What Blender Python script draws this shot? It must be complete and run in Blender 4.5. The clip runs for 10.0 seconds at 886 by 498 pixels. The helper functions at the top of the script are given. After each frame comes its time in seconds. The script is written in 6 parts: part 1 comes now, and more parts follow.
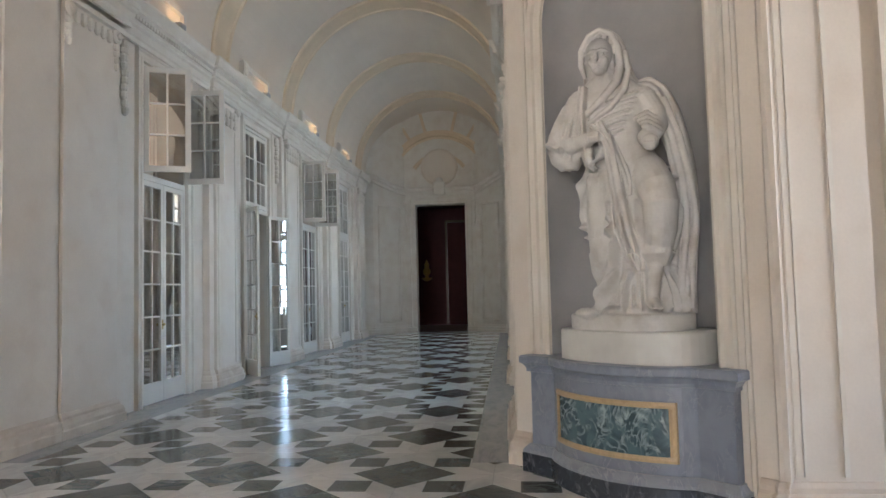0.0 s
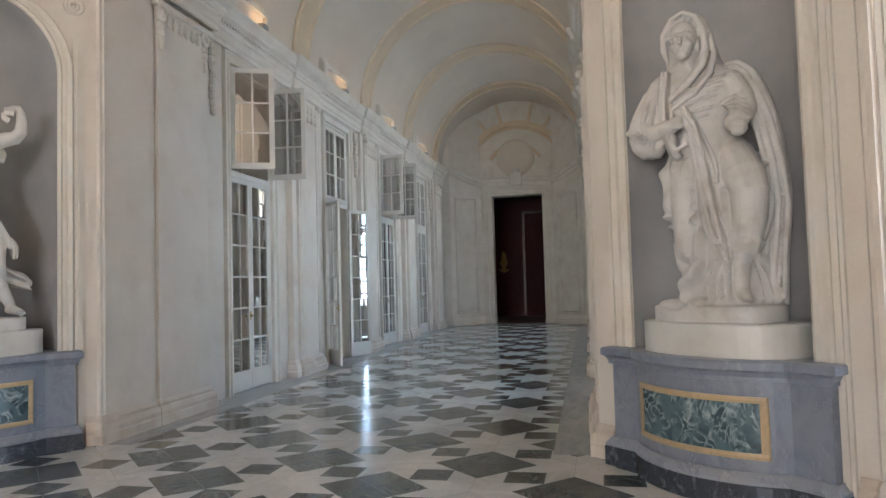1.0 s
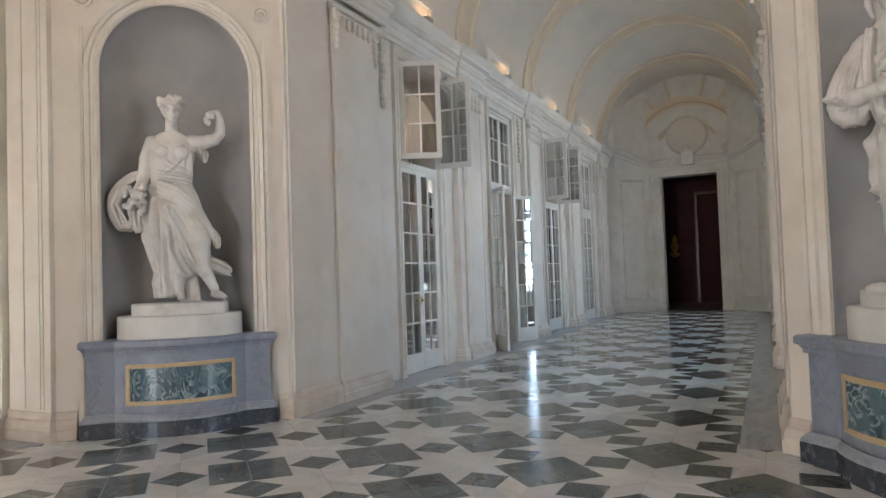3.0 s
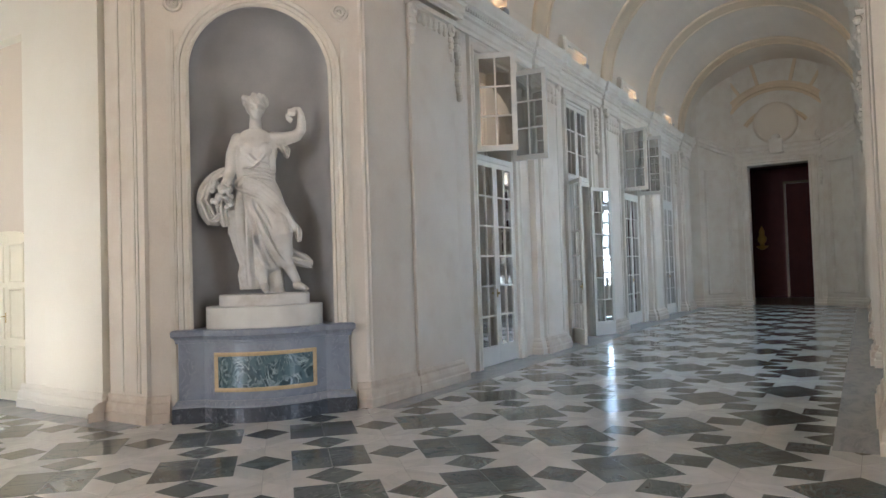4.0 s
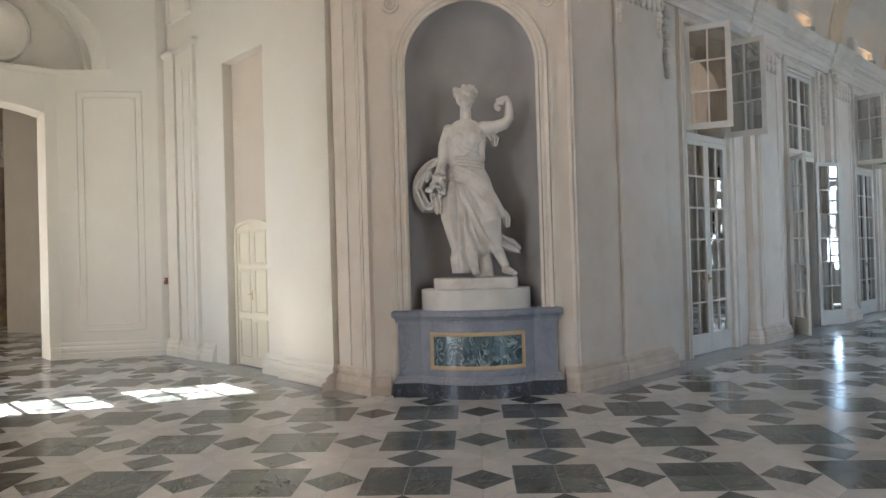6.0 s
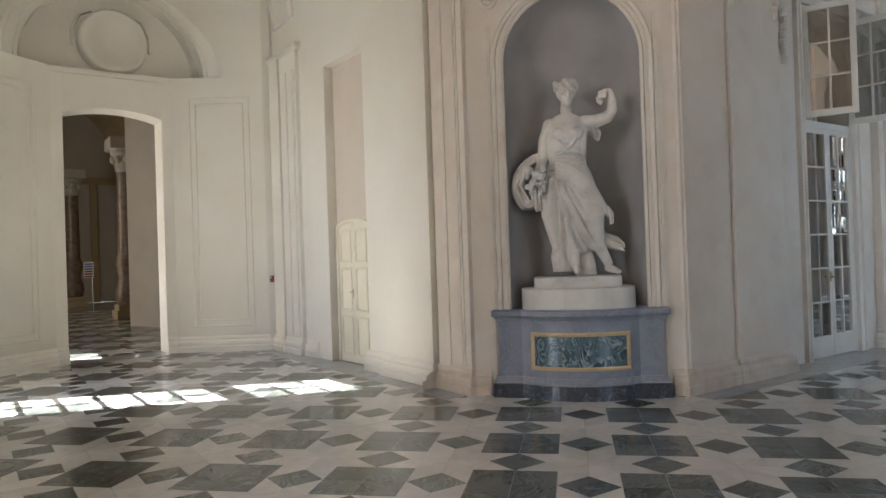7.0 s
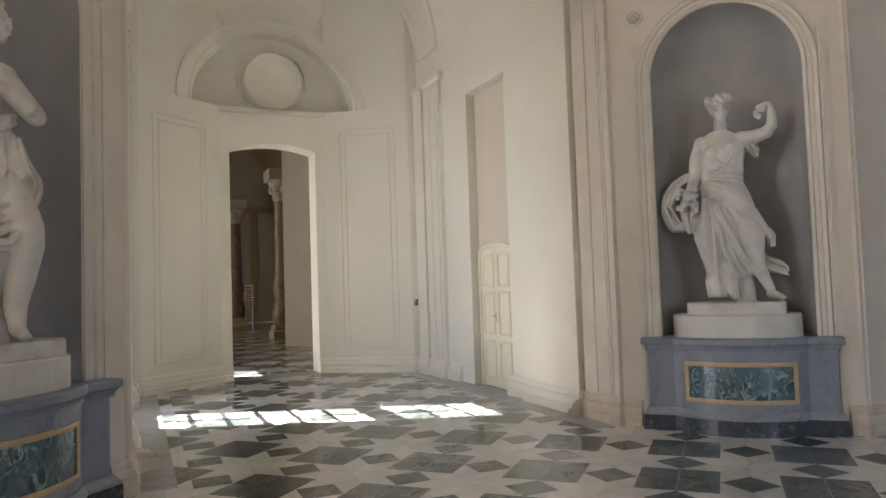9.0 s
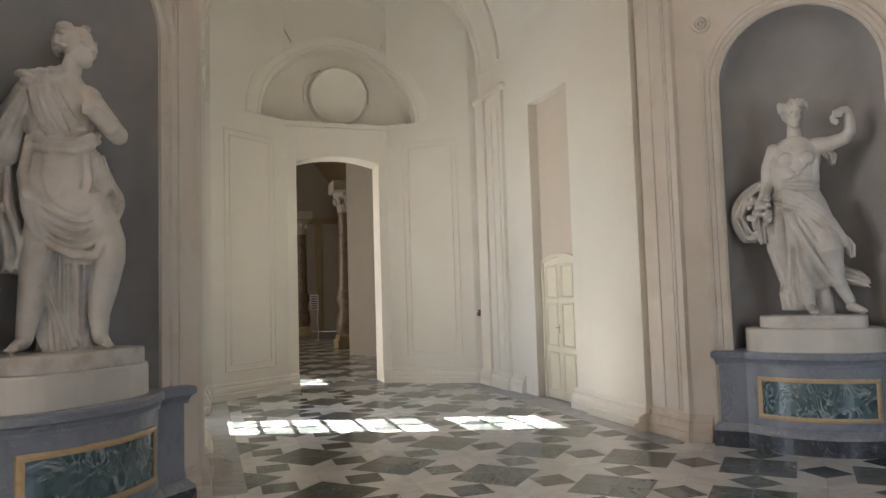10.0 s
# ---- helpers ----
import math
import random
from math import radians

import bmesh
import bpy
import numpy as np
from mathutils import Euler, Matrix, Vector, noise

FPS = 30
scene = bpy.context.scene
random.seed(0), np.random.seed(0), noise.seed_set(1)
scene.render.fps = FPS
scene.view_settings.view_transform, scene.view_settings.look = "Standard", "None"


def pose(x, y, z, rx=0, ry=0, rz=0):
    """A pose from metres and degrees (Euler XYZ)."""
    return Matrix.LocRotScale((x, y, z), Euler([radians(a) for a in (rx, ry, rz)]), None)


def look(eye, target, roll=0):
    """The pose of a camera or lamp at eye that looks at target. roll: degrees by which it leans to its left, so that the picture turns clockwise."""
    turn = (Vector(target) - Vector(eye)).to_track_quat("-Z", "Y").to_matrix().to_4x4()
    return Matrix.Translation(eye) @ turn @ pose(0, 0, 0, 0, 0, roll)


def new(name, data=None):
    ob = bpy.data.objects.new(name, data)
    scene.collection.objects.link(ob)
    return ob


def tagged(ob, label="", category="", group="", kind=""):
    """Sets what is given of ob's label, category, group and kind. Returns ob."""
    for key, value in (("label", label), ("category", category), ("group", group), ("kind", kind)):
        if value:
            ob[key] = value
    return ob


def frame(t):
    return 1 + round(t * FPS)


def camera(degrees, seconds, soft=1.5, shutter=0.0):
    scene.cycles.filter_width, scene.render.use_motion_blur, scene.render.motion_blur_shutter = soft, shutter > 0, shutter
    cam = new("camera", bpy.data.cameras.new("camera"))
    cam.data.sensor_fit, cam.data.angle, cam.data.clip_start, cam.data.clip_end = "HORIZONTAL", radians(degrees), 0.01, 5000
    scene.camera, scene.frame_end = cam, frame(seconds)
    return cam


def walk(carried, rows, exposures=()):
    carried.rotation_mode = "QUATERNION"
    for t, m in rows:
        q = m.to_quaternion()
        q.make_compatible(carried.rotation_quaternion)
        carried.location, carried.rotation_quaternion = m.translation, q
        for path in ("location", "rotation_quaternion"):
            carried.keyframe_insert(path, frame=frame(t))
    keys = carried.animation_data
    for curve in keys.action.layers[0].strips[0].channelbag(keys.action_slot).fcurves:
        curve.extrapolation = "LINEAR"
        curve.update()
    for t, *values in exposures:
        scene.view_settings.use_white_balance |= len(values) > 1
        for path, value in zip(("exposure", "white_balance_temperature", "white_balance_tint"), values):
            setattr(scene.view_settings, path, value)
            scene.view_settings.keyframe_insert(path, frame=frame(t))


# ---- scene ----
cam = camera(64.9, 10.0, soft=1.5)
PATH = [
    (0, (-2.233, -2.562, 1.583), (-0.245, -2.375, 1.701), -1.4),
    (0.5, (-2.248, -2.553, 1.592), (-0.271, -2.267, 1.699), -1.4),
    (1, (-2.256, -2.542, 1.586), (-0.3, -2.138, 1.685), -1.6),
    (1.5, (-2.279, -2.535, 1.596), (-0.351, -2.014, 1.685), -1.7),
    (2, (-2.281, -2.532, 1.592), (-0.389, -1.888, 1.675), -1.8),
    (2.5, (-2.262, -2.475, 1.577), (-0.408, -1.729, 1.656), -1.9),
    (4, (-2.276, -2.474, 1.569), (-0.566, -1.438, 1.63), -1.8),
    (4.5, (-2.37, -2.469, 1.583), (-0.721, -1.338, 1.635), -1.6),
    (5, (-2.454, -2.476, 1.597), (-0.891, -1.229, 1.638), -1.6),
    (5.5, (-2.481, -2.451, 1.612), (-1.011, -1.096, 1.642), -1.6),
    (7, (-2.46, -2.301, 1.66), (-1.305, -0.669, 1.678), -1.9),
    (7.5, (-2.478, -2.259, 1.665), (-1.408, -0.569, 1.694), -2.0),
    (8, (-2.486, -2.237, 1.66), (-1.506, -0.494, 1.71), -2.0),
    (8.5, (-2.493, -2.243, 1.669), (-1.593, -0.458, 1.741), -2.0),
    (9, (-2.509, -2.251, 1.681), (-1.695, -0.427, 1.778), -1.9),
    (9.5, (-2.52, -2.257, 1.693), (-1.785, -0.401, 1.809), -1.8),
    (10, (-2.528, -2.261, 1.694), (-1.878, -0.374, 1.825), -1.7),
]
walk(cam, [(t, look(eye, target, roll)) for t, eye, target, roll in PATH], exposures=[(0.0, 4.2, 6000, 12), (2.0, 4.35, 6000, 12), (5.0, 4.15, 6000, 12), (7.0, 3.82, 6000, 12), (10.0, 3.75, 6100, 12)])

# ---- world, sun, window light and added fill ----
world = bpy.data.worlds.new("sky")
scene.world = world
world.use_nodes = True
wn = world.node_tree
sky = wn.nodes.new("ShaderNodeTexSky")
sky.sky_type, sky.sun_disc = "NISHITA", False
sky.sun_elevation, sky.sun_rotation = radians(41), radians(-68)
wn.links.new(sky.outputs[0], wn.nodes["Background"].inputs[0])
wn.nodes["Background"].inputs[1].default_value = 0.045
sun = new("sun", bpy.data.lights.new("sun", "SUN"))
sun.data.energy, sun.data.angle, sun.data.color = 4.2, radians(0.35), (1.0, 0.93, 0.82)
sun.matrix_world = look((0, 0, 0), (1.0, -0.40, -0.94))


# GALLERY and WING feed known windows; SOUTH, WEST, WEST_NORTH and HALL feed added fill
GALLERY_W, WING_W, SOUTH_W, WEST_W, WEST_NORTH_W, HALL_W = 12.0, 7.8, 4.4, 21, 1.6, 5.0
DAY, SKYLIGHT = (0.95, 0.975, 1.06), (0.60, 0.79, 1.0)


def window_or_fill_light(x, y, z, aim, width, height, watts, colour=(0.78, 0.88, 1.0)):
    """Area lamp facing into the room: sky light at a known window, elsewhere added fill."""
    lamp = new("window_or_fill_light", bpy.data.lights.new("window_or_fill_light", "AREA"))
    lamp.data.shape, lamp.data.size, lamp.data.size_y = "RECTANGLE", width, height
    lamp.data.energy, lamp.data.color = watts, colour
    lamp.matrix_world = look((x, y, z), (x + aim[0], y + aim[1], z + 0.0001))
    return lamp


# ---- materials ----
def material(name, colour, rough=0.6, metal=0.0, vary=0.10, scale=1.5, fine=0.05, fine_scale=40.0, bump=0.05, tint=None, spec=0.5, island=0.0, wear=None):
    """Principled surface, mottled at two scales; wear: (colour, scale, amount) blotches."""
    m = bpy.data.materials.new(name)
    m.use_nodes = True
    t, n = m.node_tree, m.node_tree.nodes
    b = n["Principled BSDF"]
    b.inputs["Roughness"].default_value, b.inputs["Metallic"].default_value = rough, metal
    b.inputs["Specular IOR Level"].default_value = spec
    geo = n.new("ShaderNodeNewGeometry").outputs["Position"]
    big, small = n.new("ShaderNodeTexNoise"), n.new("ShaderNodeTexNoise")
    for node, s, d in ((big, scale, 5.0), (small, fine_scale, 3.0)):
        node.inputs["Scale"].default_value, node.inputs["Detail"].default_value = s, d
        t.links.new(geo, node.inputs["Vector"])
    low = [c * (1 - vary) for c in colour] if tint is None else tint
    mix = n.new("ShaderNodeMix")
    mix.data_type = "RGBA"
    ramp = n.new("ShaderNodeMapRange")
    ramp.inputs[1].default_value, ramp.inputs[2].default_value = 0.35, 0.68
    t.links.new(big.outputs[0], ramp.inputs[0])
    t.links.new(ramp.outputs[0], mix.inputs[0])
    mix.inputs[6].default_value, mix.inputs[7].default_value = (*colour, 1), (*low, 1)
    out = mix.outputs[2]
    if wear:
        w, wr, wm = n.new("ShaderNodeTexNoise"), n.new("ShaderNodeMapRange"), n.new("ShaderNodeMix")
        w.inputs["Scale"].default_value, w.inputs["Detail"].default_value = wear[1], 8.0
        t.links.new(geo, w.inputs["Vector"])
        wr.inputs[1].default_value, wr.inputs[2].default_value, wr.inputs[4].default_value = 0.52, 0.75, wear[2]
        t.links.new(w.outputs[0], wr.inputs[0])
        wm.data_type = "RGBA"
        t.links.new(wr.outputs[0], wm.inputs[0])
        t.links.new(out, wm.inputs[6])
        wm.inputs[7].default_value = (*wear[0], 1)
        out = wm.outputs[2]
    hsv = n.new("ShaderNodeHueSaturation")
    val = n.new("ShaderNodeMapRange")
    val.inputs[3].default_value, val.inputs[4].default_value = 1 - fine, 1 + fine
    t.links.new(small.outputs[0], val.inputs[0])
    t.links.new(val.outputs[0], hsv.inputs["Value"])
    t.links.new(out, hsv.inputs["Color"])
    out = hsv.outputs[0]
    if island:
        h2, rnd, ob = n.new("ShaderNodeHueSaturation"), n.new("ShaderNodeMapRange"), n.new("ShaderNodeObjectInfo")
        rnd.inputs[3].default_value, rnd.inputs[4].default_value = 1 - island, 1 + island
        t.links.new(ob.outputs["Random"], rnd.inputs[0])
        t.links.new(rnd.outputs[0], h2.inputs["Value"])
        t.links.new(out, h2.inputs["Color"])
        out = h2.outputs[0]
    t.links.new(out, b.inputs["Base Color"])
    if bump:
        bp = n.new("ShaderNodeBump")
        bp.inputs["Strength"].default_value, bp.inputs["Distance"].default_value = bump, 0.01
        t.links.new(small.outputs[0], bp.inputs["Height"])
        t.links.new(bp.outputs[0], b.inputs["Normal"])
    return m


def marble(name, base, vein, dark, scale=3.0, rough=0.15, width=0.06, strength=1.0, random_shift=True, spec=0.5, vary=0.15):
    """Polished marble: cloudy ground with warped veins, each piece cut from another part of the block."""
    m = bpy.data.materials.new(name)
    m.use_nodes = True
    t, n = m.node_tree, m.node_tree.nodes
    b = n["Principled BSDF"]
    b.inputs["Roughness"].default_value = rough
    b.inputs["Specular IOR Level"].default_value = spec
    geo = n.new("ShaderNodeNewGeometry")
    info = n.new("ShaderNodeObjectInfo")
    add = n.new("ShaderNodeMath")
    add.operation = "ADD"
    t.links.new(info.outputs["Random"], add.inputs[0])
    t.links.new(geo.outputs["Random Per Island"], add.inputs[1])
    off = n.new("ShaderNodeVectorMath")
    off.operation = "SCALE"
    off.inputs[0].default_value = (37.0, 53.0, 71.0) if random_shift else (0, 0, 0)
    t.links.new(add.outputs[0], off.inputs["Scale"])
    shift = n.new("ShaderNodeVectorMath")
    t.links.new(geo.outputs["Position"], shift.inputs[0])
    t.links.new(off.outputs[0], shift.inputs[1])
    cloud = n.new("ShaderNodeTexNoise")
    cloud.inputs["Scale"].default_value, cloud.inputs["Detail"].default_value, cloud.inputs["Distortion"].default_value = scale, 7.0, 1.2
    veins = n.new("ShaderNodeTexNoise")
    veins.inputs["Scale"].default_value, veins.inputs["Detail"].default_value, veins.inputs["Distortion"].default_value = scale * 0.8, 6.0, 2.5
    turn = n.new("ShaderNodeVectorRotate")
    turn.rotation_type = "Z_AXIS"
    ang = n.new("ShaderNodeMath")
    ang.operation = "MULTIPLY"
    ang.inputs[1].default_value = 25.0 if random_shift else 0.0
    t.links.new(add.outputs[0], ang.inputs[0])
    t.links.new(ang.outputs[0], turn.inputs["Angle"])
    t.links.new(shift.outputs[0], turn.inputs["Vector"])
    squash = n.new("ShaderNodeVectorMath")
    squash.operation = "MULTIPLY"
    squash.inputs[1].default_value = (1.0, 2.6, 1.6)
    t.links.new(turn.outputs[0], squash.inputs[0])
    for node in (cloud, veins):
        t.links.new(squash.outputs[0], node.inputs["Vector"])
    mid = n.new("ShaderNodeMath")
    mid.operation = "SUBTRACT"
    mid.inputs[1].default_value = 0.5
    t.links.new(veins.outputs[0], mid.inputs[0])
    ab = n.new("ShaderNodeMath")
    ab.operation = "ABSOLUTE"
    t.links.new(mid.outputs[0], ab.inputs[0])
    line = n.new("ShaderNodeMapRange")
    line.inputs[1].default_value, line.inputs[2].default_value = 0.0, width
    line.inputs[3].default_value, line.inputs[4].default_value = strength, 0.0
    t.links.new(ab.outputs[0], line.inputs[0])
    gate = n.new("ShaderNodeMapRange")
    gate.inputs[1].default_value, gate.inputs[2].default_value = 0.40, 0.62
    t.links.new(cloud.outputs[0], gate.inputs[0])
    ground, top = n.new("ShaderNodeMix"), n.new("ShaderNodeMix")
    ground.data_type = top.data_type = "RGBA"
    t.links.new(gate.outputs[0], ground.inputs[0])
    ground.inputs[6].default_value, ground.inputs[7].default_value = (*base, 1), (*dark, 1)
    both = n.new("ShaderNodeMath")
    both.operation = "MULTIPLY"
    t.links.new(line.outputs[0], both.inputs[0])
    t.links.new(gate.outputs[0], both.inputs[1])
    t.links.new(both.outputs[0], top.inputs[0])
    t.links.new(ground.outputs[2], top.inputs[6])
    top.inputs[7].default_value = (*vein, 1)
    hsv, rnd = n.new("ShaderNodeHueSaturation"), n.new("ShaderNodeMapRange")
    frac = n.new("ShaderNodeMath")
    frac.operation = "FRACT"
    t.links.new(add.outputs[0], frac.inputs[0])
    t.links.new(frac.outputs[0], rnd.inputs[0])
    rnd.inputs[3].default_value, rnd.inputs[4].default_value = 1 - vary, 1 + vary
    t.links.new(rnd.outputs[0], hsv.inputs["Value"])
    t.links.new(top.outputs[2], hsv.inputs["Color"])
    t.links.new(hsv.outputs[0], b.inputs["Base Color"])
    rr = n.new("ShaderNodeMapRange")
    rr.inputs[3].default_value, rr.inputs[4].default_value = rough * 0.75, rough * 1.35
    t.links.new(cloud.outputs[0], rr.inputs[0])
    t.links.new(rr.outputs[0], b.inputs["Roughness"])
    return m


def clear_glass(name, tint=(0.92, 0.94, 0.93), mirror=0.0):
    """Window glass; mirror: reflection added evenly over its Fresnel gloss."""
    m = bpy.data.materials.new(name)
    m.use_nodes = True
    t, n = m.node_tree, m.node_tree.nodes
    n.remove(n["Principled BSDF"])
    mix, gl, tr, fr = n.new("ShaderNodeMixShader"), n.new("ShaderNodeBsdfGlossy"), n.new("ShaderNodeBsdfTransparent"), n.new("ShaderNodeFresnel")
    gl.inputs["Roughness"].default_value = 0.02
    tr.inputs[0].default_value = (*tint, 1)
    fr.inputs["IOR"].default_value = 2.1
    plus = n.new("ShaderNodeMath")
    plus.use_clamp = True
    plus.inputs[1].default_value = mirror
    t.links.new(fr.outputs[0], plus.inputs[0])
    t.links.new(plus.outputs[0], mix.inputs[0])
    t.links.new(tr.outputs[0], mix.inputs[1])
    t.links.new(gl.outputs[0], mix.inputs[2])
    t.links.new(mix.outputs[0], n["Material Output"].inputs[0])
    return m


PLASTER = material("cream_plaster", (0.765, 0.695, 0.605), 0.75, vary=0.10, scale=1.1, fine=0.05, fine_scale=45, bump=0.12, tint=(0.70, 0.62, 0.525), wear=((0.61, 0.50, 0.395), 2.0, 0.45))
STUCCO = material("ivory_stucco", (0.76, 0.71, 0.62), 0.65, vary=0.08, scale=2.0, fine=0.04, bump=0.05, tint=(0.70, 0.63, 0.53), wear=((0.58, 0.47, 0.35), 3.5, 0.30))
BASE_STONE = material("worn_base_stucco", (0.70, 0.62, 0.52), 0.6, vary=0.12, scale=3.0, fine=0.06, bump=0.08, tint=(0.62, 0.52, 0.42), wear=((0.45, 0.32, 0.22), 5.0, 0.45))
WHITE_WALL = material("white_plaster", (0.80, 0.76, 0.67), 0.75, vary=0.05, scale=0.9, fine=0.03, bump=0.05, tint=(0.77, 0.72, 0.62))
VAULT = material("vault_plaster", (0.74, 0.645, 0.52), 0.8, vary=0.08, scale=0.7, fine=0.03, bump=0.05, tint=(0.68, 0.585, 0.47))
RIB = material("ochre_rib_stucco", (0.75, 0.60, 0.41), 0.7, vary=0.08, scale=2.0, fine=0.04, bump=0.05)
NICHE_GREY = material("grey_niche_paint", (0.455, 0.44, 0.42), 0.8, vary=0.10, scale=1.8, fine=0.04, bump=0.06, tint=(0.37, 0.36, 0.345), wear=((0.36, 0.365, 0.36), 2.0, 0.4))
BARDIGLIO = marble("blue_grey_marble", (0.27, 0.293, 0.34), (0.42, 0.44, 0.47), (0.22, 0.24, 0.285), 2.5, 0.35, 0.03, 0.5, False, vary=0.04)
DARK_PLINTH = marble("dark_plinth_marble", (0.06, 0.066, 0.078), (0.25, 0.27, 0.30), (0.045, 0.05, 0.06), 4.0, 0.25, 0.04, 0.5, False, vary=0.04)
PLINTH_PALE = marble("pale_plinth_marble", (0.30, 0.315, 0.345), (0.50, 0.51, 0.53), (0.25, 0.265, 0.30), 4.0, 0.35, 0.05, 0.6, False, vary=0.04)
VERDE = marble("green_veined_panel_marble", (0.105, 0.165, 0.185), (0.46, 0.56, 0.57), (0.04, 0.07, 0.08), 3.4, 0.2, 0.075, 0.9, False, vary=0.02)
SIENA = marble("yellow_marble_frame", (0.60, 0.44, 0.24), (0.68, 0.55, 0.36), (0.52, 0.37, 0.20), 9.0, 0.35, 0.05, 0.5, False, vary=0.03)
STATUE_MARBLE = material("weathered_white_marble", (0.72, 0.69, 0.64), 0.5, vary=0.12, scale=4.0, fine=0.06, fine_scale=55, bump=0.10, tint=(0.62, 0.585, 0.53), wear=((0.42, 0.36, 0.285), 5.0, 0.6))
DRUM_MARBLE = material("white_drum_marble", (0.74, 0.72, 0.66), 0.45, vary=0.10, scale=2.5, fine=0.03, bump=0.03, tint=(0.61, 0.58, 0.52), wear=((0.50, 0.47, 0.42), 4.0, 0.3))
TILE_WHITE = marble("white_floor_marble", (0.67, 0.655, 0.63), (0.47, 0.47, 0.48), (0.60, 0.585, 0.565), 2.2, 0.17, 0.03, 0.5, vary=0.09)
TILE_GREEN = marble("green_floor_marble", (0.112, 0.128, 0.118), (0.30, 0.33, 0.31), (0.070, 0.083, 0.077), 3.6, 0.15, 0.045, 0.7, vary=0.35)
BAND_GREY = marble("grey_border_marble", (0.42, 0.42, 0.42), (0.54, 0.54, 0.54), (0.32, 0.33, 0.345), 2.0, 0.18, 0.04, 0.4, False, vary=0.02)
WINDOW_PAINT = material("cream_window_paint", (0.74, 0.70, 0.62), 0.45, vary=0.06, scale=3.0, fine=0.03, bump=0.03)
RECESS_PLASTER = material("pinkish_plaster", (0.69, 0.60, 0.49), 0.8, vary=0.06, scale=0.9, fine=0.03, bump=0.05)
DOOR_PAINT = material("ivory_door_paint", (0.80, 0.74, 0.58), 0.5, vary=0.05, scale=2.0, fine=0.03, bump=0.03)
GLASS = clear_glass("window_glass")
# open upper lights: dark look put into the tint, reflection raised by mirror
DIM_GLASS = clear_glass("dim_mirror_glass", (0.40, 0.41, 0.39), 0.30)
DOOR_GLASS = clear_glass("old_door_glass", (0.75, 0.76, 0.74), 0.10)
BRASS = material("aged_brass", (0.55, 0.42, 0.2), 0.35, 1.0, bump=0.0)
RED_WALL = material("dark_red_damask", (0.11, 0.022, 0.022), 0.7, vary=0.2, scale=4.0, bump=0.02)
WOOD = material("brown_parquet", (0.16, 0.085, 0.045), 0.3, vary=0.25, scale=3.0, bump=0.03)
GILT = material("gilt_wood", (0.65, 0.42, 0.13), 0.35, 0.8, bump=0.1)
OCHRE_HALL = material("ochre_hall_plaster", (0.42, 0.33, 0.20), 0.8, vary=0.10)
HALL_WALL = material("hall_grey_plaster", (0.52, 0.48, 0.41), 0.75, vary=0.08)
COLUMN_STONE = material("brown_marbled_column", (0.24, 0.17, 0.12), 0.35, vary=0.4, scale=5.0, bump=0.05, wear=((0.40, 0.32, 0.25), 7.0, 0.4))
GRAVEL = material("courtyard_gravel", (0.42, 0.38, 0.32), 0.9, vary=0.2, scale=2.0, bump=0.1)
FACADE = material("courtyard_facade_render", (0.55, 0.46, 0.36), 0.85, vary=0.1, scale=0.8)
RED_SIGN = material("red_sign", (0.28, 0.07, 0.06), 0.4, bump=0.0)
WHITE_SIGN = material("white_sign", (0.8, 0.8, 0.78), 0.4, bump=0.0)
BLUE_SIGN = material("blue_sign", (0.08, 0.12, 0.35), 0.4, bump=0.0)
STEEL = material("grey_metal", (0.4, 0.4, 0.4), 0.4, 0.8, bump=0.0)

LAMP_GLOW = bpy.data.materials.new("warm_lamp_glass")
LAMP_GLOW.use_nodes = True
LAMP_GLOW.node_tree.nodes["Principled BSDF"].inputs["Emission Color"].default_value = (1.0, 0.65, 0.3, 1)
LAMP_GLOW.node_tree.nodes["Principled BSDF"].inputs["Emission Strength"].default_value = 0.4

# ---- mesh helpers ----
def part(name, bm, mat, parent=None, label="", smooth=False):
    """Links a bmesh as one mesh object, under a thing or part if given."""
    me = bpy.data.meshes.new(name)
    bmesh.ops.recalc_face_normals(bm, faces=bm.faces)
    bm.to_mesh(me)
    bm.free()
    me.materials.append(mat)
    if smooth:
        for p in me.polygons:
            p.use_smooth = True
    ob = new(name, me)
    if parent is not None:
        ob.parent = parent
    if label:
        ob["label"] = label
    return ob


def add_box(bm, a, b, m=None):
    """A box from corner a to corner b, moved by m."""
    vs = [Vector((x, y, z)) for x in (a[0], b[0]) for y in (a[1], b[1]) for z in (a[2], b[2])]
    vs = [bm.verts.new(m @ v if m else v) for v in vs]
    for q in ((0, 1, 3, 2), (4, 6, 7, 5), (0, 4, 5, 1), (2, 3, 7, 6), (0, 2, 6, 4), (1, 5, 7, 3)):
        bm.faces.new([vs[i] for i in q])


def box_mesh(*boxes, m=None, bevel=0.0):
    bm = bmesh.new()
    for a, b in boxes:
        add_box(bm, a, b, m)
    if bevel:
        bmesh.ops.bevel(bm, geom=bm.edges[:], offset=bevel, segments=2, affect="EDGES", profile=0.5)
    return bm


def add_prism(bm, pts, z0, z1):
    """An upright prism over a plan outline."""
    lo, hi = [bm.verts.new((x, y, z0)) for x, y in pts], [bm.verts.new((x, y, z1)) for x, y in pts]
    k = len(pts)
    bm.faces.new(lo[::-1])
    bm.faces.new(hi)
    for i in range(k):
        bm.faces.new((lo[i], lo[(i + 1) % k], hi[(i + 1) % k], hi[i]))


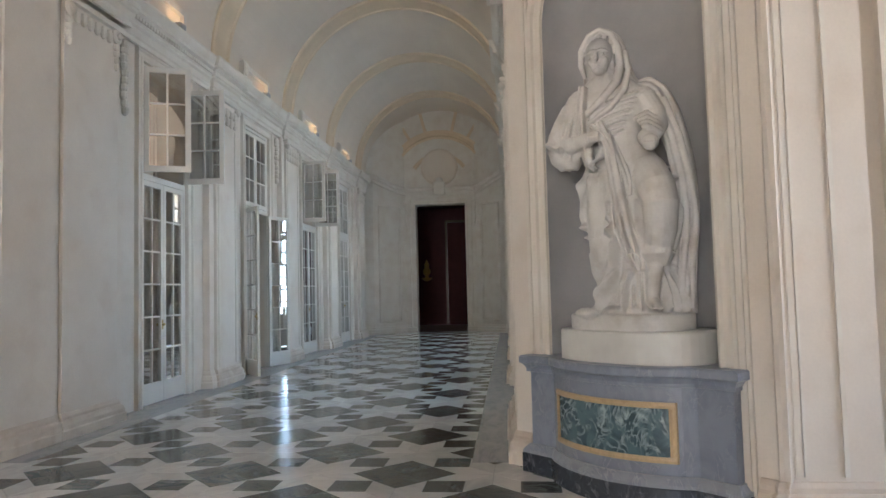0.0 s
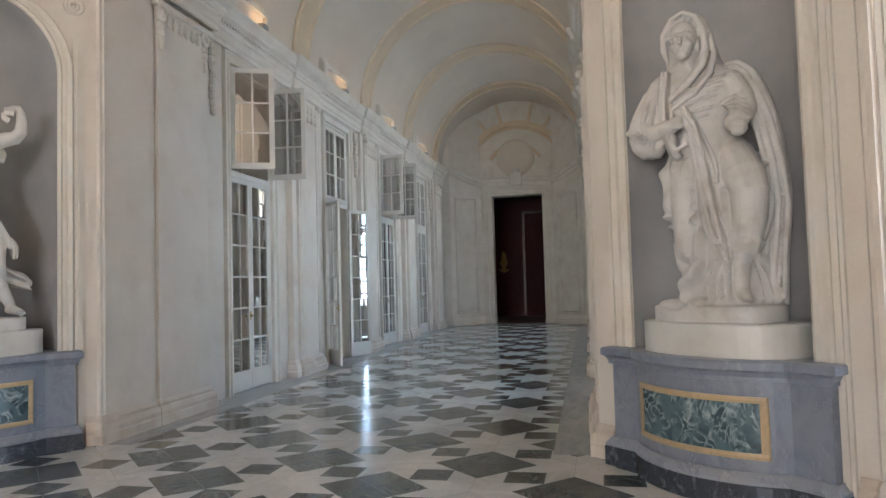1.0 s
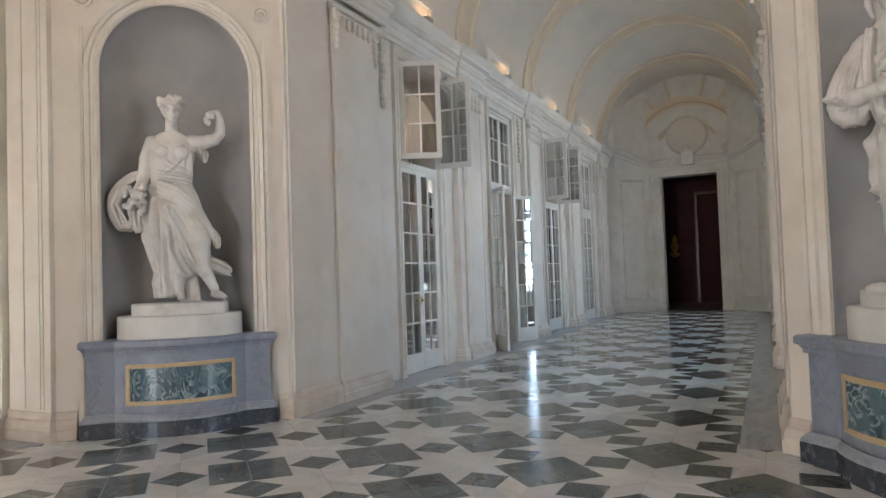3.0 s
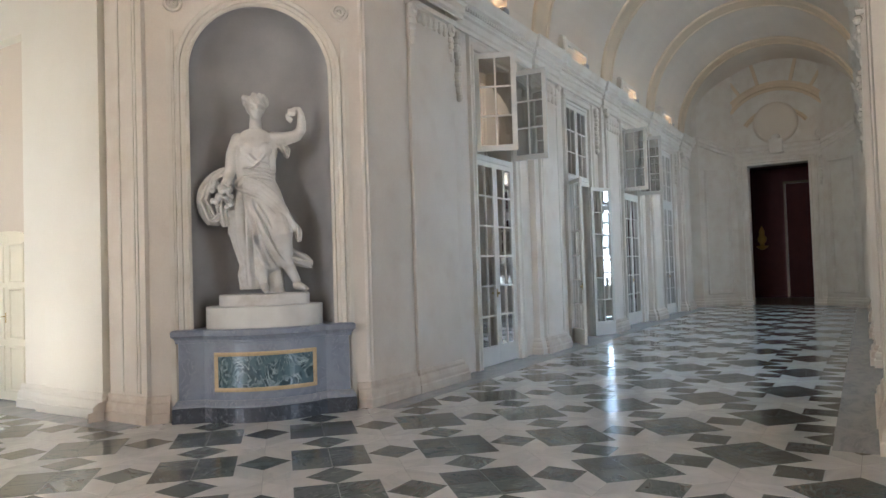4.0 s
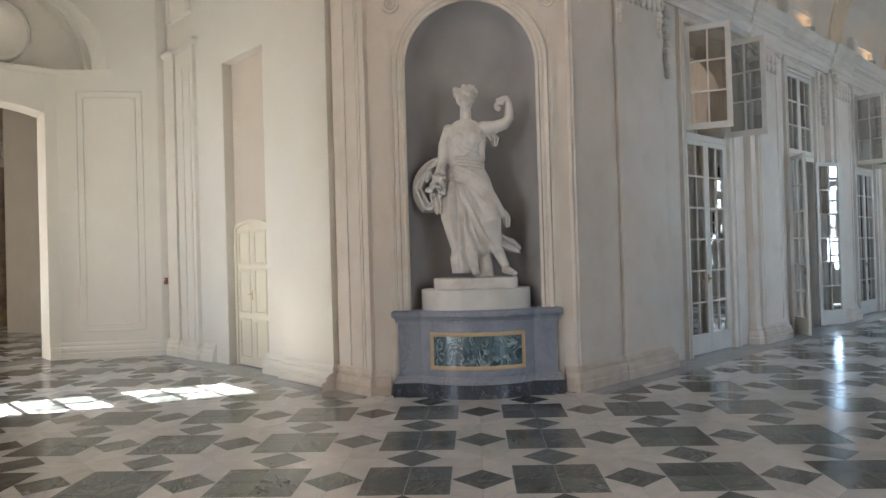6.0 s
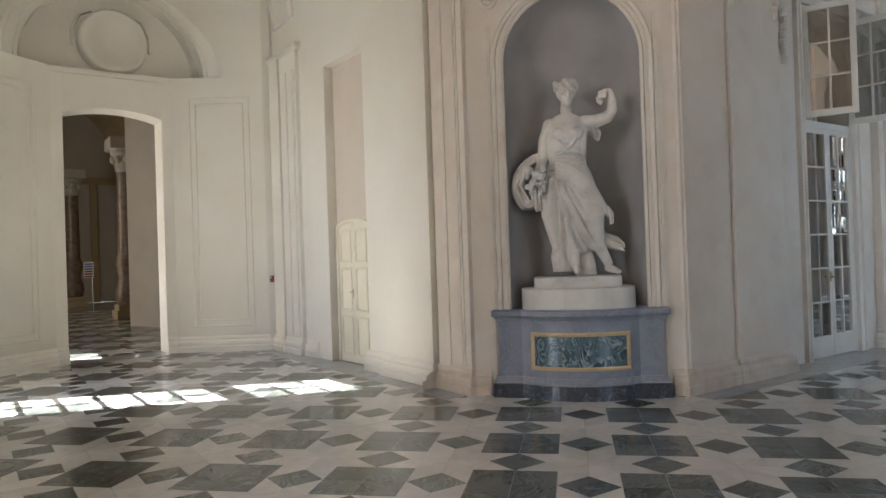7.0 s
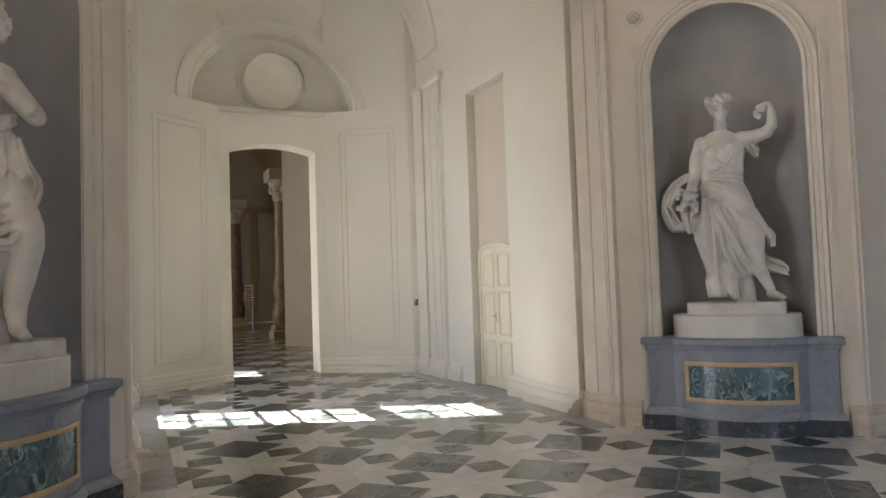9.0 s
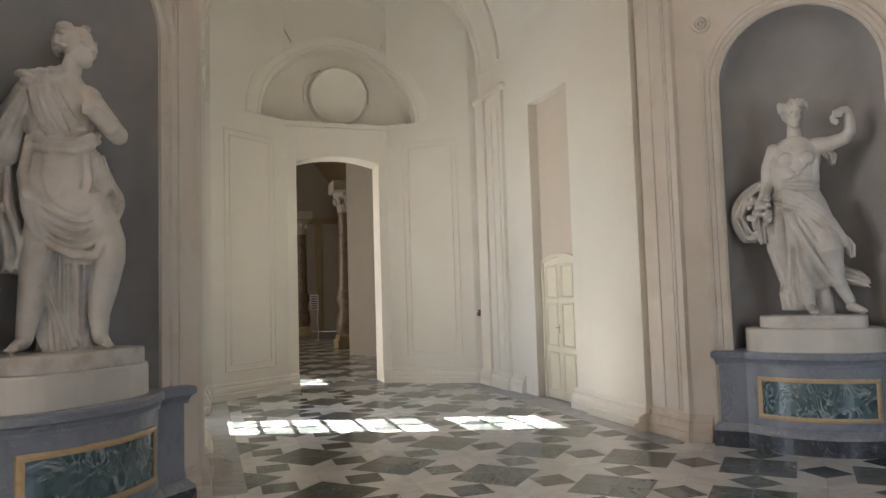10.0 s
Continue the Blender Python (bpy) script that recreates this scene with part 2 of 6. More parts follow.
def add_run(bm, pts, profile, closed=False):
    """A moulding along a plan line, the room on its left; profile: (distance into the room, height)."""
    k = len(pts)
    rings = []
    for i in range(k):
        dirs = []
        for a, b in ((i - 1, i), (i, i + 1)):
            if closed or (0 <= a and b < k):
                p, q = Vector(pts[a % k]), Vector(pts[b % k])
                dirs.append((q - p).normalized())
        nrm = [Vector((-d.y, d.x)) for d in dirs]
        if len(nrm) == 2:
            n = (nrm[0] + nrm[1])
            n = n / max(n.dot(nrm[0]), 0.25)
        else:
            n = nrm[0]
        rings.append([bm.verts.new((pts[i][0] + n.x * o, pts[i][1] + n.y * o, z)) for o, z in profile])
    add_skin(bm, rings, closed)


def add_skin(bm, rings, closed=False, caps=True, ring_closed=True):
    k, m = len(rings), len(rings[0])
    for i in range(k if closed else k - 1):
        a, b = rings[i], rings[(i + 1) % k]
        for j in range(m if ring_closed else m - 1):
            bm.faces.new((a[j], a[(j + 1) % m], b[(j + 1) % m], b[j]))
    if caps and not closed and ring_closed:
        bm.faces.new(rings[0][::-1])
        bm.faces.new(rings[-1])


def add_frame(bm, path, profile, m, closed=True):
    """A moulding along a line on an upright plane (s, z); profile: (outward from the line within the plane, proud of it). m maps (s, proud, z)."""
    k = len(path)
    rings = []
    for i in range(k):
        dirs = []
        for a, b in ((i - 1, i), (i, i + 1)):
            if closed or (0 <= a and b < k):
                dirs.append((Vector(path[b % k]) - Vector(path[a % k])).normalized())
        nrm = [Vector((-d.y, d.x)) for d in dirs]
        n = nrm[0] if len(nrm) == 1 else (nrm[0] + nrm[1]) / max((nrm[0] + nrm[1]).dot(nrm[0]), 0.3)
        rings.append([bm.verts.new(m @ Vector((path[i][0] + n.x * o, d, path[i][1] + n.y * o))) for o, d in profile])
    add_skin(bm, rings, closed)


def add_lathe(bm, profile, m=None, steps=32, a0=0.0, a1=2 * math.pi):
    """A turned form from (radius, height) points."""
    m = m or Matrix()
    full = abs(a1 - a0 - 2 * math.pi) < 1e-4
    count = steps if full else steps + 1
    rings = [[bm.verts.new(m @ Vector((r * math.cos(a), r * math.sin(a), z))) for r, z in profile]
             for a in (a0 + (a1 - a0) * i / steps for i in range(count))]
    add_skin(bm, rings, closed=full, caps=False, ring_closed=False)


def add_ball(bm, centre, radii, m=None, seg=16):
    mat = (m or Matrix()) @ Matrix.Translation(centre) @ Matrix.Diagonal((*radii, 1))
    rows = seg // 2 + 1
    north, south = bm.verts.new(mat @ Vector((0, 0, 1))), bm.verts.new(mat @ Vector((0, 0, -1)))
    belts = [[bm.verts.new(mat @ Vector((math.sin(b) * math.cos(a), math.sin(b) * math.sin(a), math.cos(b)))) for a in (2 * math.pi * i / seg for i in range(seg))]
             for b in (math.pi * k / rows for k in range(1, rows))]
    for i in range(seg):
        j = (i + 1) % seg
        bm.faces.new((north, belts[0][i], belts[0][j]))
        bm.faces.new((south, belts[-1][j], belts[-1][i]))
        for p, q in zip(belts, belts[1:]):
            bm.faces.new((p[i], q[i], q[j], p[j]))


def add_tube(bm, pts, radii, seg=12, flat=1.0):
    """A tapering limb through points, its ends rounded."""
    pts = [Vector(p) for p in pts]
    rings = []
    side = None
    for i, p in enumerate(pts):
        d = (pts[min(i + 1, len(pts) - 1)] - pts[max(i - 1, 0)]).normalized()
        if side is None:
            side = d.cross(Vector((0.3, 1, 0.1))).normalized()
        side = (side - d * side.dot(d)).normalized()
        up = d.cross(side)
        rings.append([bm.verts.new(p + (side * math.cos(a) + up * math.sin(a) * flat) * radii[i]) for a in (2 * math.pi * j / seg for j in range(seg))])
    add_skin(bm, rings)
    for i in (0, len(pts) - 1):
        add_ball(bm, pts[i], (radii[i] * 0.98,) * 3, seg=10)


def wall_boxes(axis, at, back, a0, a1, z0, z1, holes=()):
    """Boxes of a straight wall with openings. axis 'x': runs along x, its face at y = at, its back at y = back."""
    bm = bmesh.new()
    cuts = sorted({a0, a1, *[h[0] for h in holes], *[h[1] for h in holes]})
    for p, q in zip(cuts, cuts[1:]):
        free = [(z0, z1)]
        for h in holes:
            if h[0] <= p and q <= h[1]:
                free = [s for lo, hi in free for s in ((lo, min(hi, h[2])), (max(lo, h[3]), hi)) if s[1] - s[0] > 1e-4]
        for lo, hi in free:
            if axis == "x":
                add_box(bm, (p, min(at, back), lo), (q, max(at, back), hi))
            else:
                add_box(bm, (min(at, back), p, lo), (max(at, back), q, hi))
    bmesh.ops.remove_doubles(bm, verts=bm.verts[:], dist=1e-5)
    return bm


def setting(ob, label="", category=""):
    return tagged(ob, label, category, kind="structure")


# ---- plan: the rotunda's middle is the origin, galleries run along x and y ----
PITCH, FLOOR_TURN = 1.10, radians(-45.7)
MOUTH, SIDE, FACE, BORDER = 2.53, 2.72, 4.85, 2.17
WINDOWS_X = (8.06, 12.02, 15.90, 19.85)
WIN_HALF, DOOR_H, LIGHT_TOP = 0.71, 3.32, 5.0
SPRING, END_X, END_Y = 5.84, 24.2, 11.3
R2 = math.sqrt(0.5)


def niche_matrix(angle, shift=0.0):
    """x to the right as seen from the room, y into the wall, z up; on the rotunda's wall in that direction."""
    return pose(0, 0, 0, 0, 0, angle - 90) @ Matrix.Translation((shift, FACE, 0))


M_A, M_B, M_C, M_D = niche_matrix(-45, 0.05), niche_matrix(45, 0.05), niche_matrix(135), niche_matrix(-135)

# ---- floor slab; its tiles follow at the end ----
bm = bmesh.new()
for a, b in (((-9, -9), (9, 9)), ((-14.5, -3.2), (-9, 3.2)), ((9, -3.6), (END_X + 0.4, 3.6)), ((-3.6, 9), (3.6, END_Y + 0.5))):
    add_box(bm, (a[0], a[1], -0.3), (b[0], b[1], -0.002))
floor = setting(part("floor", bm, BAND_GREY), "polished grey marble slab floor with star-patterned marble tiles", "floor")


# ---- rotunda walls with niches ----
def arch_path(half, z0, spring, steps=24):
    """Up one side, over and down the other, as (s, z)."""
    return [(half, z0)] + [(half * math.cos(a), spring + half * math.sin(a)) for a in (math.pi * i / steps for i in range(steps + 1))] + [(-half, z0)]


def niche_wall(m, name, with_niche=True):
    half, nh, spring, z0, top = 1.225, 0.775, 3.90, 0.9, 9.2
    bm = bmesh.new()
    if not with_niche:
        add_box(bm, (-half, 0, 0), (half, 0.9, top), m)
        return setting(part(name, bm, PLASTER), "mottled cream plaster wall of the rotunda", "wall")
    add_box(bm, (-half, 0, 0), (-nh, 0.9, top), m)
    add_box(bm, (nh, 0, 0), (half, 0.9, top), m)
    add_box(bm, (-nh, 0, 0), (nh, 0.9, z0), m)
    path = [(nh * math.cos(math.pi * i / 24), spring + nh * math.sin(math.pi * i / 24)) for i in range(25)]
    for y in (0.0, 0.9):
        for (s, z), (s2, z2) in zip(path, path[1:]):
            bm.faces.new([bm.verts.new(m @ Vector(v)) for v in ((s, y, z), (s, y, top), (s2, y, top), (s2, y, z2))])
    wall = setting(part(name, bm, PLASTER), "mottled cream plaster wall with a round-headed niche", "wall")
    # the hollow of the niche: half a drum under a quarter globe
    bm = bmesh.new()
    deep, n = 0.66, 28
    rings = []
    for i in range(n + 1):
        a = math.pi * i / n
        col = [(nh * math.cos(a), deep * math.sin(a), z) for z in (z0, spring)]
        col += [(nh * math.cos(a) * math.cos(b), deep * math.sin(a) * math.cos(b), spring + nh * math.sin(b)) for b in (math.pi / 2 * j / 10 for j in range(1, 11))]
        rings.append([bm.verts.new(m @ Vector(v)) for v in col])
    add_skin(bm, rings, caps=False, ring_closed=False)
    part("niche_hollow", bm, NICHE_GREY, wall, "grey-painted hollow of the niche", smooth=True)
    # flat and rounded bands of the surround
    bm = bmesh.new()
    prof = [(-0.005, -0.0), (-0.005, -0.03), (-0.03, -0.045), (-0.05, -0.02), (-0.09, -0.02), (-0.10, -0.05), (-0.135, -0.06), (-0.15, -0.04), (-0.155, 0.0)]
    add_frame(bm, arch_path(nh, 0.99, spring, 32), prof, m, closed=False)
    part("niche_surround", bm, STUCCO, wall)
    for s in (-1, 1):
        # pilaster strips beside the niche, with fluted edges and a scroll near the top
        bm = bmesh.new()
        add_box(bm, (s * 0.97 - 0.04, -0.030, 0.0), (s * 0.97 + 0.04, 0.01, 4.35), m)
        add_box(bm, (s * 0.97 - 0.015, -0.048, 0.1), (s * 0.97 + 0.015, -0.028, 4.35), m)
        part("side_strip", bm, STUCCO, wall)
        bm = bmesh.new()
        for r, w in ((0.085, 0.022), (0.045, 0.018)):
            ring = [(s * 0.93 + r * math.cos(2 * math.pi * i / 20), 4.66 + r * math.sin(2 * math.pi * i / 20)) for i in range(20)]
            add_frame(bm, ring, [(-w, 0), (-w * 0.6, -0.03), (w * 0.6, -0.03), (w, 0)], m)
        add_ball(bm, (s * 0.93, -0.005, 4.66), (0.025, 0.03, 0.025), m, 10)
        part("scroll", bm, STUCCO, wall, "small stucco scroll")
    return wall


walls = [niche_wall(m, f"wall_{n}", n != "south_west") for m, n in ((M_A, "south_east"), (M_B, "north_east"), (M_C, "north_west"), (M_D, "south_west"))]

# base moulding of the niche walls, either side of the pedestal
BASE = [(0, 0), (0.085, 0), (0.085, 0.10), (0.07, 0.115), (0.07, 0.16), (0.055, 0.20), (0.03, 0.22), (0.03, 0.25), (0.012, 0.285), (0, 0.29)]
for m, w in zip((M_A, M_B, M_C), walls):
    for s in (-1, 1):
        bm = bmesh.new()
        ends = [(1.225, 0.0), (1.03, 0.0)] if s > 0 else [(-1.03, 0.0), (-1.225, 0.0)]
        add_run(bm, [(m @ Vector((x, y, 0))).to_2d() for x, y in ends], BASE)
        part("base_moulding", bm, BASE_STONE, w)


# ---- gallery walls ----
def box_at(bm, swap, x0, x1, y0, y1, z0, z1):
    if swap:
        x0, x1, y0, y1 = y0, y1, x0, x1
    add_box(bm, (min(x0, x1), min(y0, y1), z0), (max(x0, x1), max(y0, y1), z1))


def run_at(bm, pts, profile, swap, sign):
    """A moulding on the wall on that side of a gallery; the points go away from the rotunda."""
    pts = [(x, sign * y) for x, y in pts]
    if swap:
        pts = [(y, x) for x, y in pts]
    if (sign > 0) != swap:
        pts = pts[::-1]
    add_run(bm, pts, profile)


CORNICE = [(0, 5.20), (0.04, 5.20), (0.04, 5.26), (0.065, 5.29), (0.065, 5.39), (0.10, 5.42), (0.10, 5.45), (0.12, 5.47), (0.12, 5.53), (0.20, 5.565), (0.20, 5.61), (0.235, 5.66), (0.26, 5.72), (0.26, 5.755), (0.0, 5.83)]


def pilaster(x0, x1, face, sign, swap, top, capital=True, wall_at=SIDE, mat=None):
    """A pilaster with moulded base and leafy capital."""
    root = setting(new("pilaster"), "cream stucco pilaster with moulded worn base", "pilaster")
    bm = bmesh.new()
    box_at(bm, swap, x0, x1, sign * face, sign * (wall_at + 0.3), 0, top)
    part("shaft", bm, mat or PLASTER, root)
    if x1 - x0 > 0.7 and capital:
        bm = bmesh.new()
        for a, b in ((x0 + 0.06, x0 + 0.10), (x1 - 0.10, x1 - 0.06)):
            box_at(bm, swap, a, b, sign * (face - 0.014), sign * (face + 0.01), 0.35, top - 0.55)
        part("edge_fillet", bm, mat or STUCCO, root)
    if swap and 0.5 < x1 - x0 < 0.8:
        for a, b in ((0.10, 0.135), (0.15, 0.165), (0.40, 0.43)):
            bm = bmesh.new()
            e0, e1 = (x0 + a, x0 + b) if x0 > 0 else (x1 - b, x1 - a)
            box_at(bm, swap, e0, e1, sign * (face - 0.014), sign * (face + 0.01), 0.32, top - 0.4)
            part("edge_fillet", bm, mat or STUCCO, root)
    bm = bmesh.new()
    run_at(bm, [(x0, wall_at + 0.02), (x0, face), (x1, face), (x1, wall_at + 0.02)], BASE, swap, sign)
    part("base_moulding", bm, mat or BASE_STONE, root)
    if capital:
        bm = bmesh.new()
        run_at(bm, [(x0, wall_at), (x0, face), (x1, face), (x1, wall_at)], [(0, top - 0.10), (0.05, top - 0.09), (0.06, top - 0.03), (0.03, top)], swap, sign)
        w = x1 - x0
        for k in range(2):
            for j in range(5):
                a = x0 + w * (j + 0.5) / 5
                mm = Matrix() if not swap else Matrix(((0, 1, 0, 0), (1, 0, 0, 0), (0, 0, 1, 0), (0, 0, 0, 1)))
                add_ball(bm, (a, sign * (face - 0.01), top - 0.42 + 0.15 * k), (w / 11, 0.05, 0.10), mm, 8)
        for e in (x0 + 0.02, x1 - 0.02):
            mm = Matrix() if not swap else Matrix(((0, 1, 0, 0), (1, 0, 0, 0), (0, 0, 1, 0), (0, 0, 0, 1)))
            add_ball(bm, (e, sign * (face - 0.03), top - 0.16), (0.07, 0.07, 0.075), mm, 10)
        part("capital", bm, STUCCO, root, "leafy stucco capital with volutes")
    return root


# east gallery: window walls on both sides
for sign, nm in ((1, "north"), (-1, "south")):
    holes = [(x - WIN_HALF, x + WIN_HALF, 0.0, LIGHT_TOP + 0.05) for x in WINDOWS_X]
    bm = wall_boxes("x", sign * SIDE, sign * (SIDE + 0.75), 4.75, 23.2, 0, SPRING, holes)
    side = setting(part(f"wall_gallery_{nm}", bm, PLASTER), "cream plaster gallery wall pierced by tall windows", "wall")
    for x0, x1, f in ((4.275, 5.20, MOUTH + 0.012), (5.20, 5.30, MOUTH + 0.045), (5.30, 6.42, MOUTH)):
        pilaster(x0, x1, f if sign > 0 else f + 0.05, sign, False, 5.21, capital=False)
    for x in [(a + b) / 2 for a, b in zip(WINDOWS_X, WINDOWS_X[1:])] + [21.8]:
        pilaster(x - 0.46, x + 0.46, 2.55, sign, False, 5.21)
        for e in (-1, 1):
            bm = bmesh.new()
            box_at(bm, False, x + e * 0.56 - 0.09, x + e * 0.56 + 0.09, sign * 2.60, sign * 2.8, 0, 5.21)
            run_at(bm, [(x + e * 0.56 - 0.09, 2.74), (x + e * 0.56 - 0.09, 2.60), (x + e * 0.56 + 0.09, 2.60), (x + e * 0.56 + 0.09, 2.74)], BASE, False, sign)
            setting(part("pilaster_strip", bm, PLASTER), "narrow cream plaster strip behind a pilaster", "pilaster")
    if sign > 0:
        bm = bmesh.new()
        for x in (5.36, 6.36):
            for r, d in ((0.10, 0.05), (0.055, 0.075)):
                add_lathe(bm, [(0.001, d), (r * 0.7, d), (r, d * 0.6), (r, 0.0)], Matrix.Translation((x, (MOUTH - 0.002), 5.03)) @ pose(0, 0, 0, 90, 0, 0), 16)
            for k in range(4):
                add_ball(bm, (x, (MOUTH - 0.01), 4.88 - 0.085 * k), (0.07 - 0.012 * k, 0.045, 0.06), None, 8)
        for k in range(6):
            add_ball(bm, (5.52 + 0.136 * k, (MOUTH - 0.01), 4.98), (0.06, 0.045, 0.09), None, 8)
        run_at(bm, [(5.30, SIDE), (5.30, MOUTH), (6.42, MOUTH), (6.42, SIDE)], [(0, 5.10), (0.05, 5.11), (0.06, 5.17), (0.03, 5.20)], False, 1)
        setting(part("pilaster_capital", bm, STUCCO), "leafy cream stucco capital with corner volutes", "capital")
    # entablature breaking forward over the pilasters
    line = [(4.3, 2.42), (6.46, 2.42), (6.46, 2.66)]
    for x in [(a + b) / 2 for a, b in zip(WINDOWS_X, WINDOWS_X[1:])] + [21.8]:
        line += [(x - 0.52, 2.66), (x - 0.52, 2.60), (x + 0.52, 2.60), (x + 0.52, 2.66)]
    line += [(22.95, 2.66)]
    bm = bmesh.new()
    run_at(bm, line, CORNICE, False, sign)
    cornice = setting(part(f"cornice_{nm}", bm, STUCCO), "moulded cream stucco cornice with a dark dentil line", "cornice")
    bm = bmesh.new()
    for i in range(200):
        x = 6.6 + i * 0.08
        if x < 22.8:
            box_at(bm, False, x, x + 0.045, sign * 2.50, sign * 2.62, 5.475, 5.525)
    part("dentil_row", bm, STUCCO, cornice)["kind"] = "stuff"
    for x in WINDOWS_X:
        # moulded surround with a small scroll at each upper corner
        bm = bmesh.new()
        mm = Matrix(((1, 0, 0, 0), (0, sign, 0, sign * SIDE), (0, 0, 1, 0), (0, 0, 0, 1)))
        path = [(x + WIN_HALF, 0.0), (x + WIN_HALF, LIGHT_TOP + 0.05), (x - WIN_HALF, LIGHT_TOP + 0.05), (x - WIN_HALF, 0.0)]
        add_frame(bm, path, [(0.0, 0.0), (0.0, -0.04), (-0.05, -0.05), (-0.07, -0.03), (-0.12, -0.03), (-0.14, -0.06), (-0.17, -0.06), (-0.18, 0.0)], mm, closed=False)
        trim = setting(part("window_surround", bm, STUCCO), "moulded cream stucco window surround", "trim")
        for e in (-1, 1):
            bm = bmesh.new()
            for k in range(9):
                r = 0.085 - 0.004 * k
                add_ball(bm, (x + e * (WIN_HALF + 0.50 + 0.02 * math.sin(k * 1.4)), sign * (SIDE - 0.03), 5.02 - 0.105 * k), (r, 0.06, 0.075), None, 8)
            add_ball(bm, (x + e * (WIN_HALF + 0.49), sign * (SIDE - 0.03), 5.10), (0.09, 0.06, 0.09), None, 10)
            part("scroll", bm, STUCCO, trim, "stucco scroll with hanging leaves")


def sash(width, height, cols, rows, rail, foot, parent, name, m, thick=0.045, glass=None, bar=0.024):
    """A glazed leaf, hinged at its local x = 0, with a pane in every field."""
    bm = bmesh.new()
    t = thick / 2
    add_box(bm, (0, -t, 0), (rail, t, height), m)
    add_box(bm, (width - rail, -t, 0), (width, t, height), m)
    add_box(bm, (rail, -t, 0), (width - rail, t, foot), m)
    add_box(bm, (rail, -t, height - rail), (width - rail, t, height), m)
    w, h = (width - 2 * rail) / cols, (height - foot - rail) / rows
    for i in range(1, cols):
        add_box(bm, (rail + i * w - bar * 0.54, -t * 0.8, foot), (rail + i * w + bar * 0.54, t * 0.8, height - rail), m)
    for j in range(1, rows):
        for i in range(cols):
            add_box(bm, (rail + i * w + 0.013, -t * 0.8, foot + j * h - bar / 2), (rail + (i + 1) * w - 0.013, t * 0.8, foot + j * h + bar / 2), m)
    leaf = part(name, bm, WINDOW_PAINT, parent)
    for i in range(cols):
        for j in range(rows):
            bm = bmesh.new()
            x0, x1, z0, z1 = rail + i * w + 0.006, rail + (i + 1) * w - 0.006, foot + j * h + 0.006, foot + (j + 1) * h - 0.006
            tilt = random.uniform(-0.0015, 0.0015)
            vs = [bm.verts.new(m @ Vector(v)) for v in ((x0, tilt, z0), (x1, -tilt, z0), (x1, -tilt, z1), (x0, tilt, z1))]
            bm.faces.new(vs)
            pane = part("pane", bm, glass or GLASS, leaf)
            pane.visible_shadow = False
    return leaf


def french_window(x, sign, door_turn, light_turn, label):
    """Double glazed door with a two-leaf light above; turns: degrees each leaf stands open (left, right by x)."""
    root = setting(new("window_1"), label, "french window")
    bm = bmesh.new()
    y0, y1 = sign * (SIDE + 0.02), sign * (SIDE + 0.10)
    for a, b, z0, z1 in ((x - WIN_HALF, x - WIN_HALF + 0.05, 0, LIGHT_TOP), (x + WIN_HALF - 0.05, x + WIN_HALF, 0, LIGHT_TOP), (x - WIN_HALF + 0.05, x + WIN_HALF - 0.05, DOOR_H, DOOR_H + 0.09), (x - WIN_HALF, x + WIN_HALF, LIGHT_TOP, LIGHT_TOP + 0.05)):
        add_box(bm, (a, min(y0, y1), z0), (b, max(y0, y1), z1))
    part("window_frame", bm, WINDOW_PAINT, root)
    lw = WIN_HALF - 0.055
    for e, turn_d, turn_l in ((-1, door_turn[0], light_turn[0]), (1, door_turn[1], light_turn[1])):
        for turn, z0, h, rows, foot, nm in ((turn_d, 0.015, DOOR_H - 0.02, 6, 0.30 if sign > 0 else 0.95, "door_leaf"), (turn_l, DOOR_H + 0.10, LIGHT_TOP - DOOR_H - 0.12, 3, 0.09, "light_leaf")):
            base = 0 if e < 0 else 180
            m = Matrix.Translation((x + e * (WIN_HALF - 0.052), sign * (SIDE + 0.045 if turn == 0 else SIDE - 0.01), z0)) @ pose(0, 0, 0, 0, 0, base + e * sign * turn)
            leaf = sash(lw, h, 2, rows, 0.075, foot, root, nm, m, glass=GLASS if sign < 0 else DIM_GLASS if turn_l and nm == "light_leaf" else DOOR_GLASS, bar=0.024 if sign > 0 else 0.06)
            if nm == "door_leaf" and e < 0:
                bm = bmesh.new()
                mm = m @ Matrix.Translation((lw - 0.035, -0.045 * sign, 1.15))
                add_ball(bm, (0, 0, 0), (0.022, 0.03, 0.022), mm, 10)
                add_box(bm, (-0.018, 0.015, -0.07), (0.018, 0.03, 0.07), mm)
                part("handle", bm, BRASS, leaf, "small brass knob")
    return root


